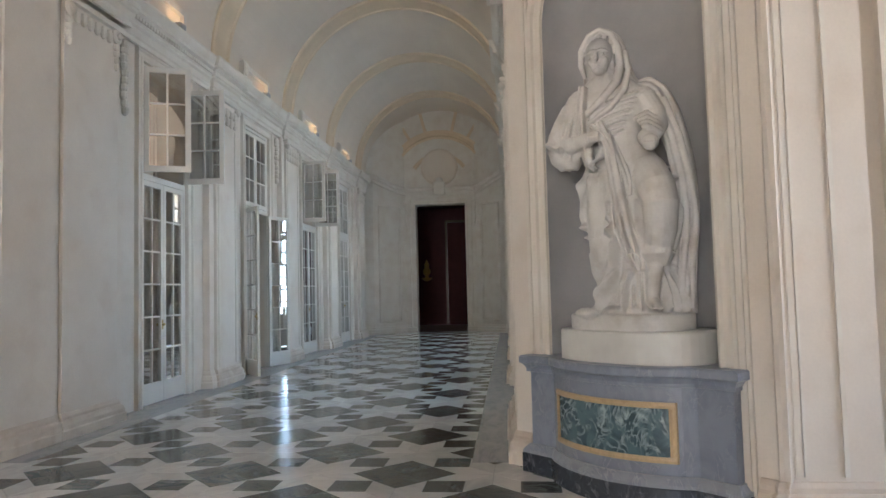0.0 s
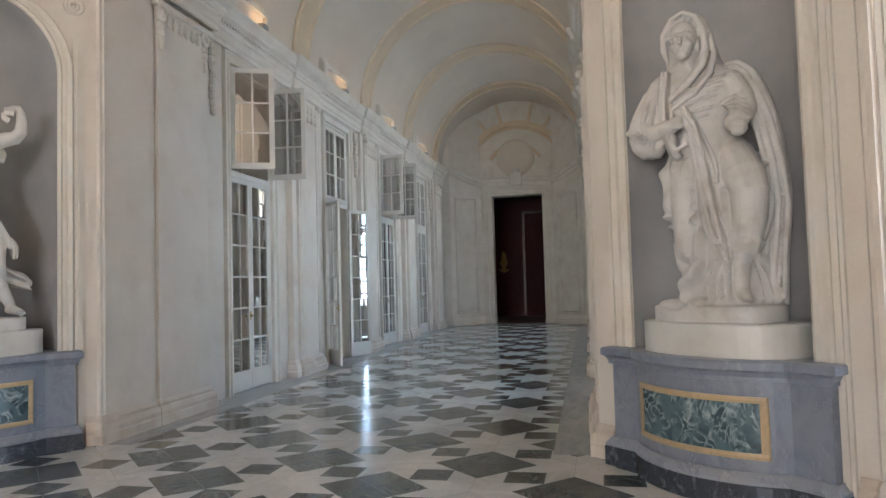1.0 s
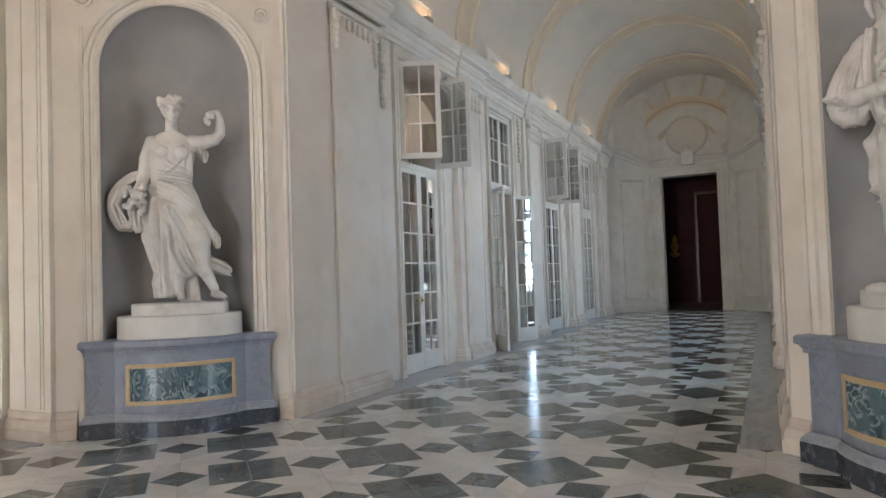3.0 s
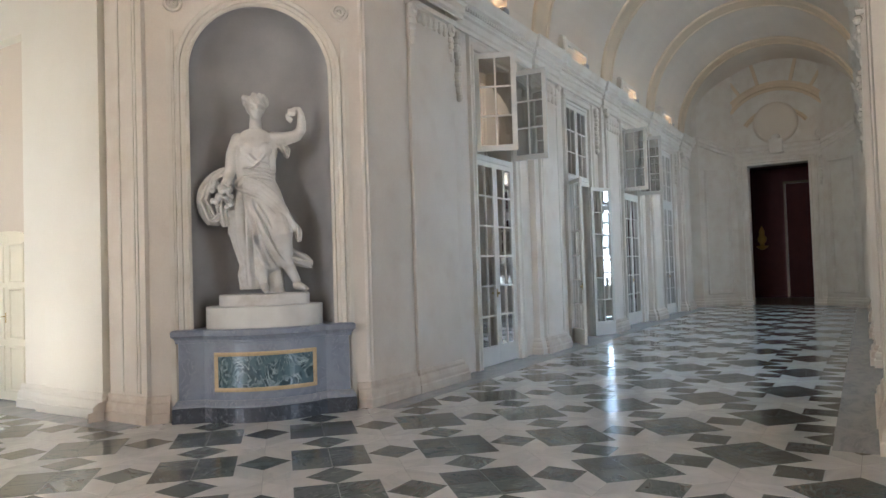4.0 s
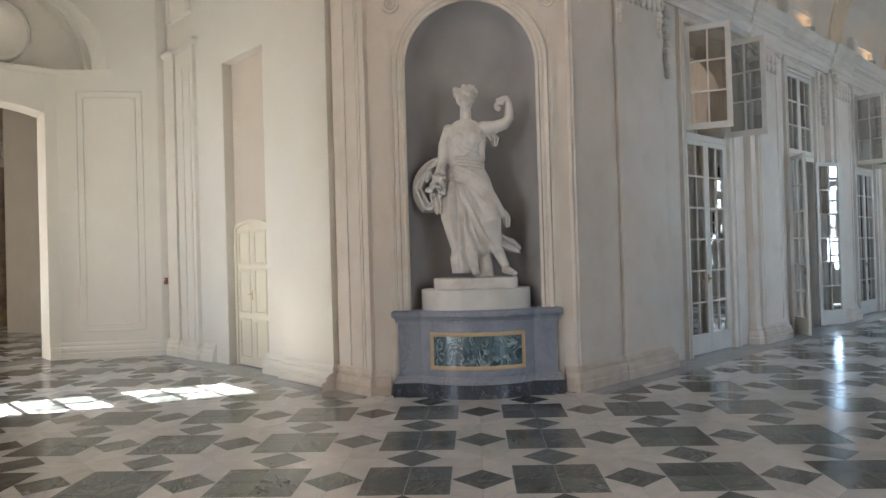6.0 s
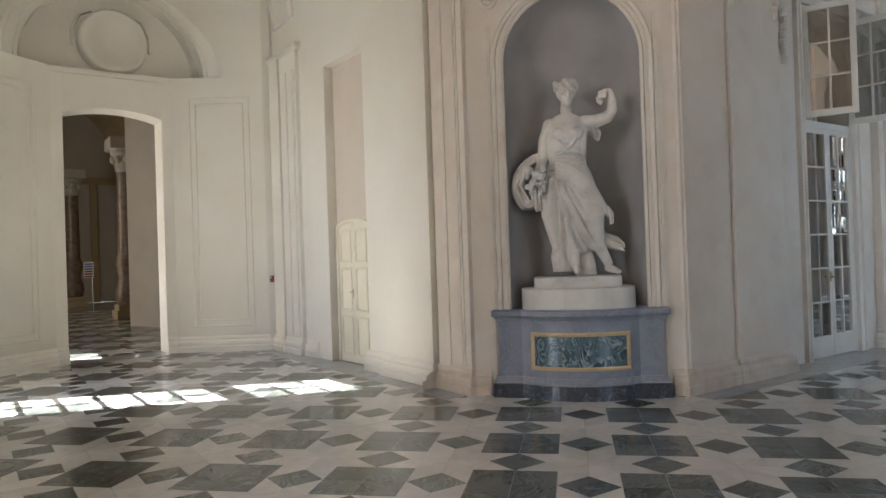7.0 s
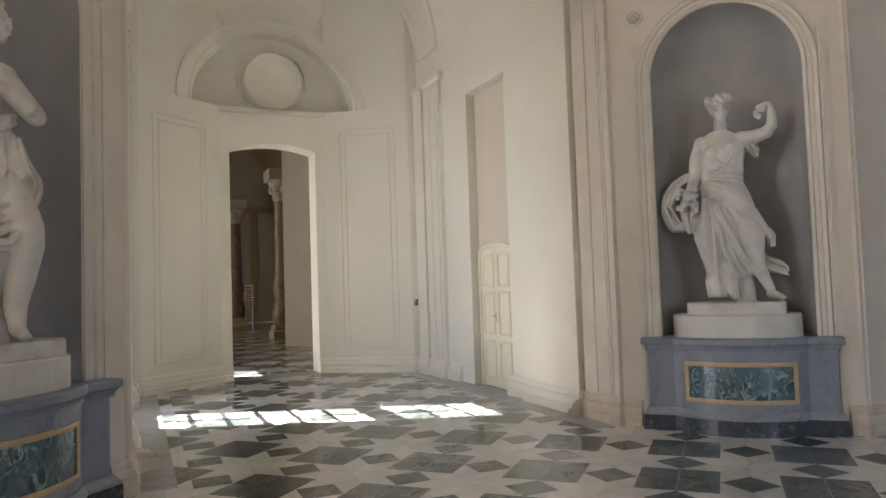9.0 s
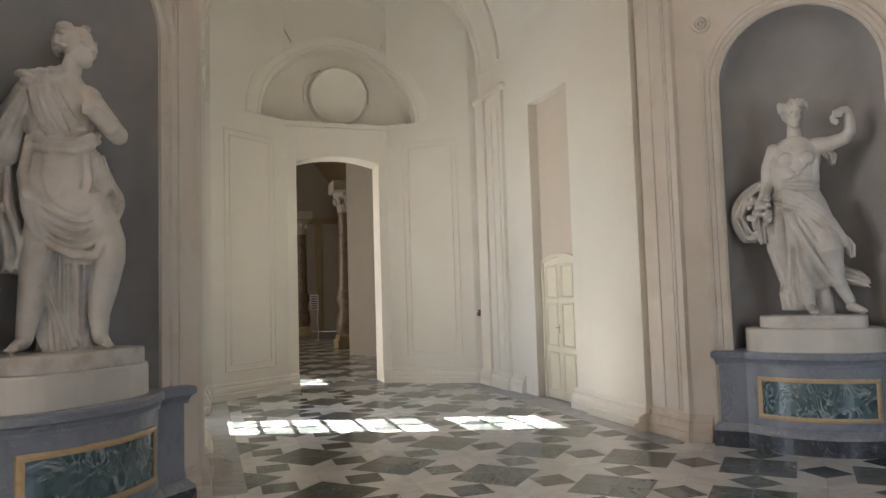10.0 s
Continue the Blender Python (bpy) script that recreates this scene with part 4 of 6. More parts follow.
# arches over the four mouths
for k in range(4):
    m = pose(0, 0, 0, 0, 0, 90 * k)
    bm = bmesh.new()
    half, spring = (SIDE - 0.05, SPRING) if k % 2 == 0 else (2.60, 5.95)
    path = [(half * math.cos(math.pi * i / 24), spring + half * math.sin(math.pi * i / 24)) for i in range(25)]
    for (s, z), (s2, z2) in zip(path, path[1:]):
        for y in (4.02, 4.3):
            bm.faces.new([bm.verts.new(m @ Vector(v)) for v in ((y, s, z), (y, s, 10.4), (y, s2, 10.4), (y, s2, z2))])
    setting(part("wall_over_arch", bm, PLASTER), "cream plaster wall over the gallery mouth", "wall")

# plain unseen closures of the south and west mouths; their openings are added for light
bm = bmesh.new()
for a, b in (((-14.0, -3.2, 0), (-4.34, -MOUTH, 6.2)), ((-14.0, MOUTH, 0), (-10.2, 3.2, 6.2)), ((-8.8, MOUTH, 0), (-4.34, 3.2, 6.2)), ((-10.2, MOUTH, 3.9), (-8.8, 3.2, 6.2))):
    add_box(bm, a, b)
for a, b in (((-14.5, -3.2, 0), (-14.0, -0.6, 9.5)), ((-14.5, 2.0, 0), (-14.0, 3.2, 9.5)), ((-14.5, -0.6, 0), (-14.0, 2.0, 0.2)), ((-14.5, -0.6, 5.2), (-14.0, 2.0, 9.5))):
    add_box(bm, a, b)
setting(part("wall_west_unseen", bm, PLASTER), "unseen plain cream plaster walls closing the west mouth, with added light openings", "wall")
bm = bmesh.new()
for s in (-1, 1):
    add_box(bm, (s * 2.60, -8.0, 0), (s * 3.2, -4.6, 6.2))
for a, b in (((-3.2, -8.5, 0), (0.45, -8.0, 9.5)), ((2.15, -8.5, 0), (3.2, -8.0, 9.5)), ((0.45, -8.5, 0), (2.15, -8.0, 0.3)), ((0.45, -8.5, 5.0), (2.15, -8.0, 9.5))):
    add_box(bm, a, b)
setting(part("wall_south_unseen", bm, PLASTER), "unseen plain cream plaster walls of the south mouth, with an added light opening", "wall")
barrel(SIDE - 0.05, 6.1, -14.5, -4.0, False, "ceiling_west", VAULT)
barrel(2.6, 6.1, -8.5, -4.0, True, "ceiling_south", VAULT)
# added fill lamps in the made-up west and south openings
window_or_fill_light(-9.5, 3.1, 1.95, (0, -1), 1.3, 3.8, WEST_NORTH_W, DAY)
window_or_fill_light(-14.1, 0.7, 2.7, (1, 0), 2.5, 4.8, WEST_W, DAY)
window_or_fill_light(1.3, -8.1, 2.65, (0, 1), 1.6, 4.6, SOUTH_W, DAY)


# ---- pedestals, drums and statues ----
def pedestal(m, label):
    """Bow-fronted pedestal of blue-grey marble with a veined green panel."""
    root = tagged(new("pedestal"), label, "pedestal", group="niche pedestals")
    half, bow_half, bow, back = 0.94, 0.66, 0.24, 0.35

    def outline(grow=0.0, front=-0.02):
        """Front line from right to left: side blocks and the bowed middle."""
        pts = [(half + grow, back), (half + grow, front - 0.11 - grow), (bow_half + 0.03, front - 0.11 - grow)]
        for i in range(17):
            a = 1 - 2 * i / 16
            pts.append((bow_half * a, front - 0.09 - grow - bow * (1 - a * a) ** 0.9 - 0.02))
        pts += [(-bow_half - 0.03, front - 0.11 - grow), (-half - grow, front - 0.11 - grow), (-half - grow, back)]
        return pts

    def tier(layers, mat, name, lab=""):
        bm = bmesh.new()
        rings = [[bm.verts.new(m @ Vector((x, y, z))) for x, y in outline(g)] for g, z in layers]
        add_skin(bm, rings)
        return part(name, bm, mat, root, lab)

    tier([(0.055, 0.0), (0.055, 0.155), (0.05, 0.16)], DARK_PLINTH, "plinth", "dark polished marble plinth")
    tier([(0.05, 0.161), (0.05, 0.185), (0.03, 0.21), (0.01, 0.232), (0.008, 0.236)], PLINTH_PALE, "base_course", "pale veined marble base course")
    body = tier([(-0.012, 0.237), (-0.012, 0.855)], BARDIGLIO, "body")
    tier([(0.0, 0.856), (0.015, 0.86), (0.015, 0.885), (0.035, 0.92), (0.06, 0.935), (0.06, 0.985), (0.045, 1.0)], BARDIGLIO, "cap")

    def on_bow(s, out):
        a = s / bow_half
        return -0.02 - 0.11 + 0.012 - bow * max(0.0, 1 - a * a) ** 0.9 - out

    n, w, z0, z1, rail = 20, 0.55, 0.325, 0.75, 0.042
    bm = bmesh.new()
    rings = []
    for i in range(n + 1):
        s = -(w - rail) + 2 * (w - rail) * i / n
        rings.append([bm.verts.new(m @ Vector((s, on_bow(s, o), z))) for o, z in ((-0.02, z0 + rail), (0.006, z0 + rail), (0.006, z1 - rail), (-0.02, z1 - rail))])
    add_skin(bm, rings)
    part("panel", bm, VERDE, root, "dark green marble panel with white veins")
    bm = bmesh.new()
    for lo, hi in ((z0, z0 + rail), (z1 - rail, z1)):
        rings = []
        for i in range(n + 1):
            s = -w + 2 * w * i / n
            rings.append([bm.verts.new(m @ Vector((s, on_bow(s, o), z))) for o, z in ((-0.02, lo), (0.02, lo), (0.026, (lo + hi) / 2), (0.02, hi), (-0.02, hi))])
        add_skin(bm, rings)
    for e in (-1, 1):
        rings = []
        for z in (z0 + rail, z1 - rail):
            rings.append([bm.verts.new(m @ Vector((e * s, on_bow(s, o), z))) for s, o in ((w, -0.02), (w, 0.02), (w - rail / 2, 0.026), (w - rail, 0.02), (w - rail, -0.02))])
        add_skin(bm, rings)
    part("panel_frame", bm, SIENA, root, "narrow yellow marble frame")
    return root


def drum(m):
    """Rounded white marble block on which the figure's base stands."""
    bm = bmesh.new()
    rings = []
    for z, g in ((1.0, 0.0), (1.225, 0.0), (1.24, -0.01)):
        ring = []
        for i in range(40):
            a = 2 * math.pi * i / 40
            c, s = math.cos(a), math.sin(a)
            ring.append(bm.verts.new(m @ Vector(((0.655 + g) * math.copysign(abs(c) ** 0.75, c), 0.12 + (0.40 + g) * math.copysign(abs(s) ** 0.9, s), z))))
        rings.append(ring)
    add_skin(bm, rings)
    return tagged(part("statue_drum", bm, DRUM_MARBLE), "rounded white marble block set on the pedestal", "plinth", group="statue drums")


def cloth(bm, pts, widths, thick=0.035, folds=3, seg=40, slant=0.0, dip=0.06):
    """A hanging length of cloth along points: flat, with pleats along its length."""
    pts = [Vector(p) for p in pts]
    rings = []
    n = 30
    for k in range(n + 1):
        u = k / n * (len(pts) - 1)
        i = min(int(u), len(pts) - 2)
        f = u - i
        p0, p1, p2, p3 = pts[max(i - 1, 0)], pts[i], pts[i + 1], pts[min(i + 2, len(pts) - 1)]
        p = 0.5 * ((2 * p1) + (p2 - p0) * f + (2 * p0 - 5 * p1 + 4 * p2 - p3) * f * f + (3 * p1 - p0 - 3 * p2 + p3) * f ** 3)
        d = (p2 - p1).normalized()
        side = d.cross(Vector((0, 1, 0)))
        side = side.normalized() if side.length > 0.2 else Vector((1, 0, 0))
        out = side.cross(d).normalized()
        w = widths[i] * (1 - f) + widths[i + 1] * f
        ring = []
        for j in range(seg):
            a = 2 * math.pi * j / seg
            c = math.cos(a)
            pleat = 0.030 * (1 - 2 * abs(math.sin(0.5 * folds * math.pi * c + k * 0.12)))
            y = thick * math.sin(a) + pleat + dip * c * c
            ring.append(bm.verts.new(p + side * (w * c) + Vector((0, 1, 0)) * y + Vector((0, 0, slant * c))))
        rings.append(ring)
    add_skin(bm, rings)


def finish_statue(bm, m, name, label, turn, slab):
    bmesh.ops.transform(bm, matrix=pose(0, 0, 0, 0, 0, turn), verts=bm.verts)
    statue_base(bm, *slab)
    bmesh.ops.recalc_face_normals(bm, faces=bm.faces)
    me = bpy.data.meshes.new(name)
    bm.to_mesh(me)
    bm.free()
    me.materials.append(STATUE_MARBLE)
    ob = new(name, me)
    ob.matrix_world = m
    mod = ob.modifiers.new("carve", "REMESH")
    mod.mode, mod.voxel_size, mod.use_smooth_shade = "VOXEL", 0.0075, True
    sm = ob.modifiers.new("soften", "SMOOTH")
    sm.factor, sm.iterations = 0.5, 2
    return tagged(ob, label, "statue", group="niche statues")


def statue_base(bm, rx, ry, z0=1.24, z1=1.37, cx=0.0):
    rings = []
    for z, g in ((z0, 0), (z1 - 0.012, 0), (z1, -0.012)):
        ring = []
        for i in range(48):
            a = 2 * math.pi * i / 48
            c, s = math.cos(a), math.sin(a)
            ring.append(bm.verts.new((cx + (rx + g) * math.copysign(abs(c) ** 0.55, c), (ry + g) * math.copysign(abs(s) ** 0.6, s), z)))
        rings.append(ring)
    add_skin(bm, rings)


def head(bm, x, y, z, turn=0.0, size=1.0, nod=0.0):
    q = pose(x, y, z, nod, 0, turn) @ Matrix.Diagonal((size, size, size, 1))
    add_ball(bm, (0, 0.015, 0.035), (0.092, 0.110, 0.115), q, 20)
    add_ball(bm, (0, -0.03, -0.035), (0.072, 0.080, 0.095), q, 16)
    add_ball(bm, (0, -0.055, -0.095), (0.045, 0.048, 0.042), q, 14)
    add_tube(bm, [q @ Vector(v) for v in ((0, -0.100, 0.035), (0, -0.118, 0.005), (0, -0.128, -0.022))], [0.011 * size, 0.014 * size, 0.019 * size], 8)
    for e in (-1, 1):
        add_tube(bm, [q @ Vector(v) for v in ((e * 0.014, -0.104, 0.036), (e * 0.038, -0.100, 0.043), (e * 0.068, -0.074, 0.030))], [0.012 * size] * 3, 8)
        add_ball(bm, (e * 0.036, -0.092, 0.010), (0.017, 0.012, 0.012), q, 8)
        add_ball(bm, (e * 0.045, -0.070, -0.035), (0.030, 0.030, 0.028), q, 10)
    add_ball(bm, (0, -0.105, -0.056), (0.024, 0.012, 0.007), q, 8)
    add_ball(bm, (0, -0.102, -0.072), (0.020, 0.013, 0.008), q, 8)
    return q


def arm(bm, pts, r0=0.075, r1=0.05):
    k = len(pts)
    add_tube(bm, pts, [r0 + (r1 - r0) * i / (k - 1) for i in range(k)], 16)


def fist(bm, x, y, z, s=1.0):
    add_ball(bm, (x, y, z), (0.050 * s, 0.045 * s, 0.048 * s), None, 12)
    for j in range(4):
        add_tube(bm, [(x - 0.035 + 0.023 * j, y - 0.03, z + 0.02), (x - 0.04 + 0.025 * j, y - 0.065, z - 0.02), (x - 0.035 + 0.023 * j, y - 0.045, z - 0.05)], [0.012, 0.011, 0.010], 6)


def creases(bm, a, b, count, spread, sag, r=0.016, rise=0.0):
    """A fan of thin raised folds from near a to near b, sagging between."""
    a, b = Vector(a), Vector(b)
    for k in range(count):
        f = k / max(count - 1, 1) - 0.5
        p, q = a + Vector(spread[0]) * f, b + Vector(spread[1]) * f
        mid = (p + q) / 2 + Vector((0, -sag[0], -sag[1] - rise * f))
        pts = [p, p.lerp(mid, 0.6) + Vector((0, -sag[0] * 0.25, 0)), mid, q.lerp(mid, 0.6) + Vector((0, -sag[0] * 0.25, 0)), q]
        add_tube(bm, pts, [r * 0.5, r, r * 1.15, r, r * 0.5], 7)


def foot(bm, x, y, z, turn):
    q = pose(x, y, z, 0, 0, turn)
    add_tube(bm, [q @ Vector(v) for v in ((0, 0.02, 0.05), (0, -0.06, 0.035), (0, -0.15, 0.012))], [0.050, 0.044, 0.032], 12)
    for j in range(5):
        add_ball(bm, (-0.034 + 0.017 * j, -0.175 + abs(j - 1) * 0.008, 0.008), (0.011, 0.020, 0.012), q, 8)


def drape(bm, rows, ridges, back=9, seg=170, steps=150):
    """Carved cloth round a body: rows of (z, cx, cy, rx, ry); ridges of (line of (x, z) over the front, width, height), each with a hollow beside it."""
    rows = sorted(rows)
    zs = np.array([r[0] for r in rows])
    z = np.linspace(zs[0], zs[-1], steps + 1)
    soft = np.array([1, 3, 5, 6, 5, 3, 1]) / 24.0
    cols = []
    for j in range(1, 5):
        v = np.interp(z, zs, [r[j] for r in rows])
        cols.append(np.convolve(np.pad(v, 3, mode="edge"), soft, mode="valid"))
    cx, cy, rx, ry = [c[:, None] for c in cols]
    a = np.linspace(0, 2 * math.pi, seg, endpoint=False)[None, :]
    zz = z[:, None] + 0 * a
    ca, sa = np.cos(a), np.sin(a)
    xs = cx + rx * ca
    front = np.clip(0.45 - 1.6 * sa, 0, 1)
    push = (1 - front) * 0.028 * np.cos(back * a + 3 * zz)
    for line, w, h in ridges:
        pts = np.array(line, float)
        for _ in range(2):
            pts = np.vstack([pts[:1], np.vstack([(0.75 * p + 0.25 * q, 0.25 * p + 0.75 * q) for p, q in zip(pts, pts[1:])]), pts[-1:]])
        best, along = np.full(xs.shape, 9.0), np.zeros(xs.shape)
        for i, (p, q) in enumerate(zip(pts, pts[1:])):
            d = q - p
            t = np.clip(((xs - p[0]) * d[0] + (zz - p[1]) * d[1]) / max(d @ d, 1e-9), 0, 1)
            r = np.hypot(xs - p[0] - t * d[0], zz - p[1] - t * d[1])
            along = np.where(r < best, (i + t) / (len(pts) - 1), along)
            best = np.minimum(best, r)
        taper = np.clip(np.minimum(along, 1 - along) * 5, 0.15, 1)
        k = np.clip(1 - best / w, 0, 1)
        push += front * taper * 1.55 * h * (k ** 1.5 - 0.45 * np.exp(-((best - 1.25 * w) / (0.5 * w)) ** 2))
    px, py = xs + push * ca, cy + ry * sa + push * sa
    rings = [[bm.verts.new((px[i, j], py[i, j], z[i])) for j in range(seg)] for i in range(steps + 1)]
    add_skin(bm, rings)


def fan(a, b, c, d, count, w, h, bow=0.0):
    """Ridges that go from the line a-b to the line c-d, bowed sideways."""
    out = []
    for k in range(count):
        f = k / max(count - 1, 1)
        p = (a[0] + (b[0] - a[0]) * f, a[1] + (b[1] - a[1]) * f)
        q = (c[0] + (d[0] - c[0]) * f, c[1] + (d[1] - c[1]) * f)
        j = 0.012 * math.sin(7.3 * k + 50 * a[0])
        m = ((p[0] + q[0]) / 2 + bow + j, (p[1] + q[1]) / 2 - abs(bow) * 0.3)
        out.append(([p, m, q], w * (1 + 0.25 * math.sin(3.1 * k)), h * (1 + 0.3 * math.cos(2.3 * k))))
    return out


def hooded_statue(m):
    """Veiled figure, hands gathered before it, one knee forward."""
    bm = bmesh.new()
    random.seed(2)
    for k in range(16):
        add_ball(bm, (random.uniform(-0.34, 0.36), random.uniform(-0.20, 0.12), 1.38), (random.uniform(0.06, 0.14), random.uniform(0.06, 0.12), random.uniform(0.03, 0.07)), None, 10)
    ridges = [([(-0.36, 2.50), (-0.32, 2.22), (-0.28, 2.02)], 0.05, 0.040), ([(-0.25, 2.52), (-0.29, 2.25), (-0.27, 2.03)], 0.045, 0.034),
              ([(-0.17, 2.52), (-0.22, 2.26), (-0.24, 2.06)], 0.04, 0.026), ([(-0.31, 2.00), (-0.20, 1.97), (-0.08, 2.06)], 0.05, 0.045),
              ([(-0.30, 2.07), (-0.18, 2.08), (-0.09, 2.16)], 0.035, 0.026), ([(-0.12, 2.28), (-0.08, 2.05), (-0.13, 1.72), (-0.20, 1.46)], 0.05, 0.045),
              ([(-0.27, 1.90), (-0.25, 1.70), (-0.21, 1.50)], 0.05, 0.036), ([(-0.20, 1.96), (-0.18, 1.74), (-0.16, 1.50)], 0.04, 0.026),
              ([(0.07, 2.33), (0.24, 2.36), (0.38, 2.46)], 0.055, 0.045), ([(0.06, 2.42), (0.22, 2.47), (0.34, 2.56)], 0.04, 0.028),
              ([(0.11, 2.28), (0.13, 1.95), (0.21, 1.76)], 0.045, 0.036), ([(0.38, 2.26), (0.36, 1.94), (0.28, 1.76)], 0.05, 0.040),
              ([(0.30, 2.10), (0.31, 1.92), (0.25, 1.77)], 0.035, 0.028), ([(0.20, 2.06), (0.24, 1.88), (0.33, 1.80)], 0.03, 0.024),
              ([(0.15, 1.90), (0.22, 1.80), (0.32, 1.86)], 0.03, 0.022)]
    ridges += fan((-0.08, 1.74), (0.10, 1.72), (-0.24, 1.38), (0.10, 1.38), 6, 0.032, 0.040, -0.02)
    ridges += fan((0.24, 1.72), (0.38, 1.74), (0.30, 1.38), (0.50, 1.38), 4, 0.034, 0.036, 0.02)
    drape(bm, [(1.35, 0.05, 0.03, 0.40, 0.24), (1.50, 0.10, 0.03, 0.33, 0.21), (1.68, 0.06, 0.02, 0.32, 0.20), (1.83, 0.06, 0.01, 0.335, 0.205), (2.05, 0.05, 0.0, 0.355, 0.215), (2.30, 0.03, 0.0, 0.37, 0.215),
               (2.45, 0.0, 0.0, 0.36, 0.21), (2.60, -0.02, 0.0, 0.28, 0.19), (2.74, -0.05, 0.0, 0.245, 0.17), (2.90, -0.07, 0.0, 0.25, 0.168), (3.05, -0.08, 0.01, 0.30, 0.165), (3.16, -0.09, 0.02, 0.31, 0.145), (3.25, -0.10, 0.02, 0.22, 0.12), (3.36, -0.11, 0.0, 0.10, 0.09)],
          ridges + fan((0.14, 3.16), (0.02, 2.86), (-0.24, 3.02), (-0.22, 2.80), 7, 0.024, 0.020, -0.02))
    # the bent leg under the robe, its bare ankle and foot
    add_tube(bm, [(0.16, -0.06, 2.52), (0.24, -0.20, 2.34), (0.27, -0.25, 2.22), (0.26, -0.22, 2.02), (0.23, -0.18, 1.84)], [0.15, 0.15, 0.135, 0.125, 0.10], 20)
    add_tube(bm, [(0.22, -0.17, 1.84), (0.19, -0.18, 1.64), (0.18, -0.17, 1.46)], [0.075, 0.060, 0.052], 14)
    foot(bm, 0.19, -0.19, 1.41, 14)
    add_tube(bm, [(-0.18, -0.05, 2.5), (-0.19, -0.10, 2.15), (-0.19, -0.07, 1.8)], [0.13, 0.115, 0.10], 18)
    # gathered hem over the shin
    for k in range(7):
        x = 0.12 + 0.035 * k
        add_tube(bm, [(x, -0.21 - 0.05 * math.sin(0.5 * k), 1.98), (0.22 + (x - 0.22) * 0.8, -0.25 - 0.04 * math.sin(0.5 * k), 1.84), (0.23 + (x - 0.22) * 0.5, -0.21, 1.755)], [0.014, 0.026, 0.018], 8)
    # mantle: shoulder, hanging free of the forearm, down to the ground
    cloth(bm, [(0.10, 0.06, 3.22), (0.22, 0.06, 3.20), (0.31, 0.05, 3.02), (0.38, 0.05, 2.80), (0.43, 0.04, 2.58), (0.455, 0.04, 2.36), (0.46, 0.04, 2.12), (0.43, 0.04, 1.86), (0.40, 0.04, 1.60), (0.38, 0.04, 1.37)], [0.07, 0.10, 0.11, 0.10, 0.09, 0.085, 0.085, 0.09, 0.10, 0.12], 0.05, 3, dip=0.03)
    for o in (-0.055, 0.0, 0.055):
        add_tube(bm, [(0.27 + o, -0.02, 3.10), (0.37 + o, -0.03, 2.78), (0.43 + o, -0.04, 2.46), (0.45 + o * 1.2, -0.04, 2.14), (0.41 + o * 1.2, -0.03, 1.74), (0.38 + o * 1.5, -0.04, 1.42)], [0.016, 0.022, 0.026, 0.026, 0.024, 0.018], 8)
    # head in its veil, hair at the brow
    head(bm, -0.155, -0.135, 3.455, -4, 1.10, 8)
    add_tube(bm, [(-0.10, -0.02, 3.20), (-0.14, -0.05, 3.40)], [0.085, 0.068], 14)
    drape(bm, [(3.12, -0.02, 0.08, 0.26, 0.10), (3.24, -0.07, 0.07, 0.215, 0.115), (3.34, -0.11, 0.05, 0.19, 0.125), (3.46, -0.135, 0.03, 0.172, 0.128), (3.58, -0.145, 0.015, 0.160, 0.132), (3.67, -0.145, 0.01, 0.125, 0.115), (3.73, -0.14, 0.01, 0.055, 0.06)],
          fan((-0.20, 3.70), (0.0, 3.66), (-0.28, 3.44), (0.06, 3.36), 7, 0.022, 0.016), 11)
    for k in range(46):
        f = random.uniform(-1, 1)
        add_ball(bm, (-0.155 + 0.105 * f + random.uniform(-0.01, 0.01), -0.155 + 0.05 * f * f, 3.575 - 0.075 * f * f + random.uniform(-0.012, 0.025)), (0.024, 0.018, 0.013), None, 7)
    add_tube(bm, [(-0.15, -0.12, 3.70), (-0.24, -0.11, 3.66), (-0.305, -0.10, 3.54), (-0.31, -0.08, 3.42), (-0.285, -0.06, 3.33)], [0.018, 0.022, 0.026, 0.026, 0.016], 10)
    add_tube(bm, [(-0.15, -0.12, 3.70), (-0.06, -0.12, 3.65), (-0.012, -0.12, 3.53), (0.0, -0.12, 3.38), (-0.03, -0.15, 3.24), (-0.14, -0.185, 3.10), (-0.27, -0.15, 3.00)], [0.018, 0.024, 0.028, 0.034, 0.036, 0.032, 0.024], 10)
    add_tube(bm, [(0.04, -0.08, 3.50), (0.06, -0.09, 3.34), (0.03, -0.13, 3.18), (-0.08, -0.18, 3.03), (-0.24, -0.16, 2.93)], [0.020, 0.026, 0.028, 0.024, 0.018], 10)
    # sleeve and forearm on the near side
    arm(bm, [(-0.34, 0.0, 3.14), (-0.43, -0.03, 2.98), (-0.49, -0.06, 2.82), (-0.40, -0.19, 2.74), (-0.24, -0.25, 2.77)], 0.105, 0.055)
    drape(bm, [(2.56, -0.44, -0.08, 0.06, 0.06), (2.62, -0.455, -0.08, 0.115, 0.10), (2.74, -0.46, -0.075, 0.145, 0.12), (2.88, -0.44, -0.06, 0.135, 0.115), (3.02, -0.40, -0.03, 0.11, 0.10), (3.16, -0.34, 0.0, 0.085, 0.085)],
          fan((-0.42, 3.14), (-0.30, 3.14), (-0.58, 2.72), (-0.36, 2.60), 6, 0.026, 0.026, -0.02) + [([(-0.58, 2.78), (-0.47, 2.70), (-0.36, 2.80)], 0.03, 0.026)], 7, 90, 70)
    fist(bm, -0.20, -0.29, 2.78, 1.1)
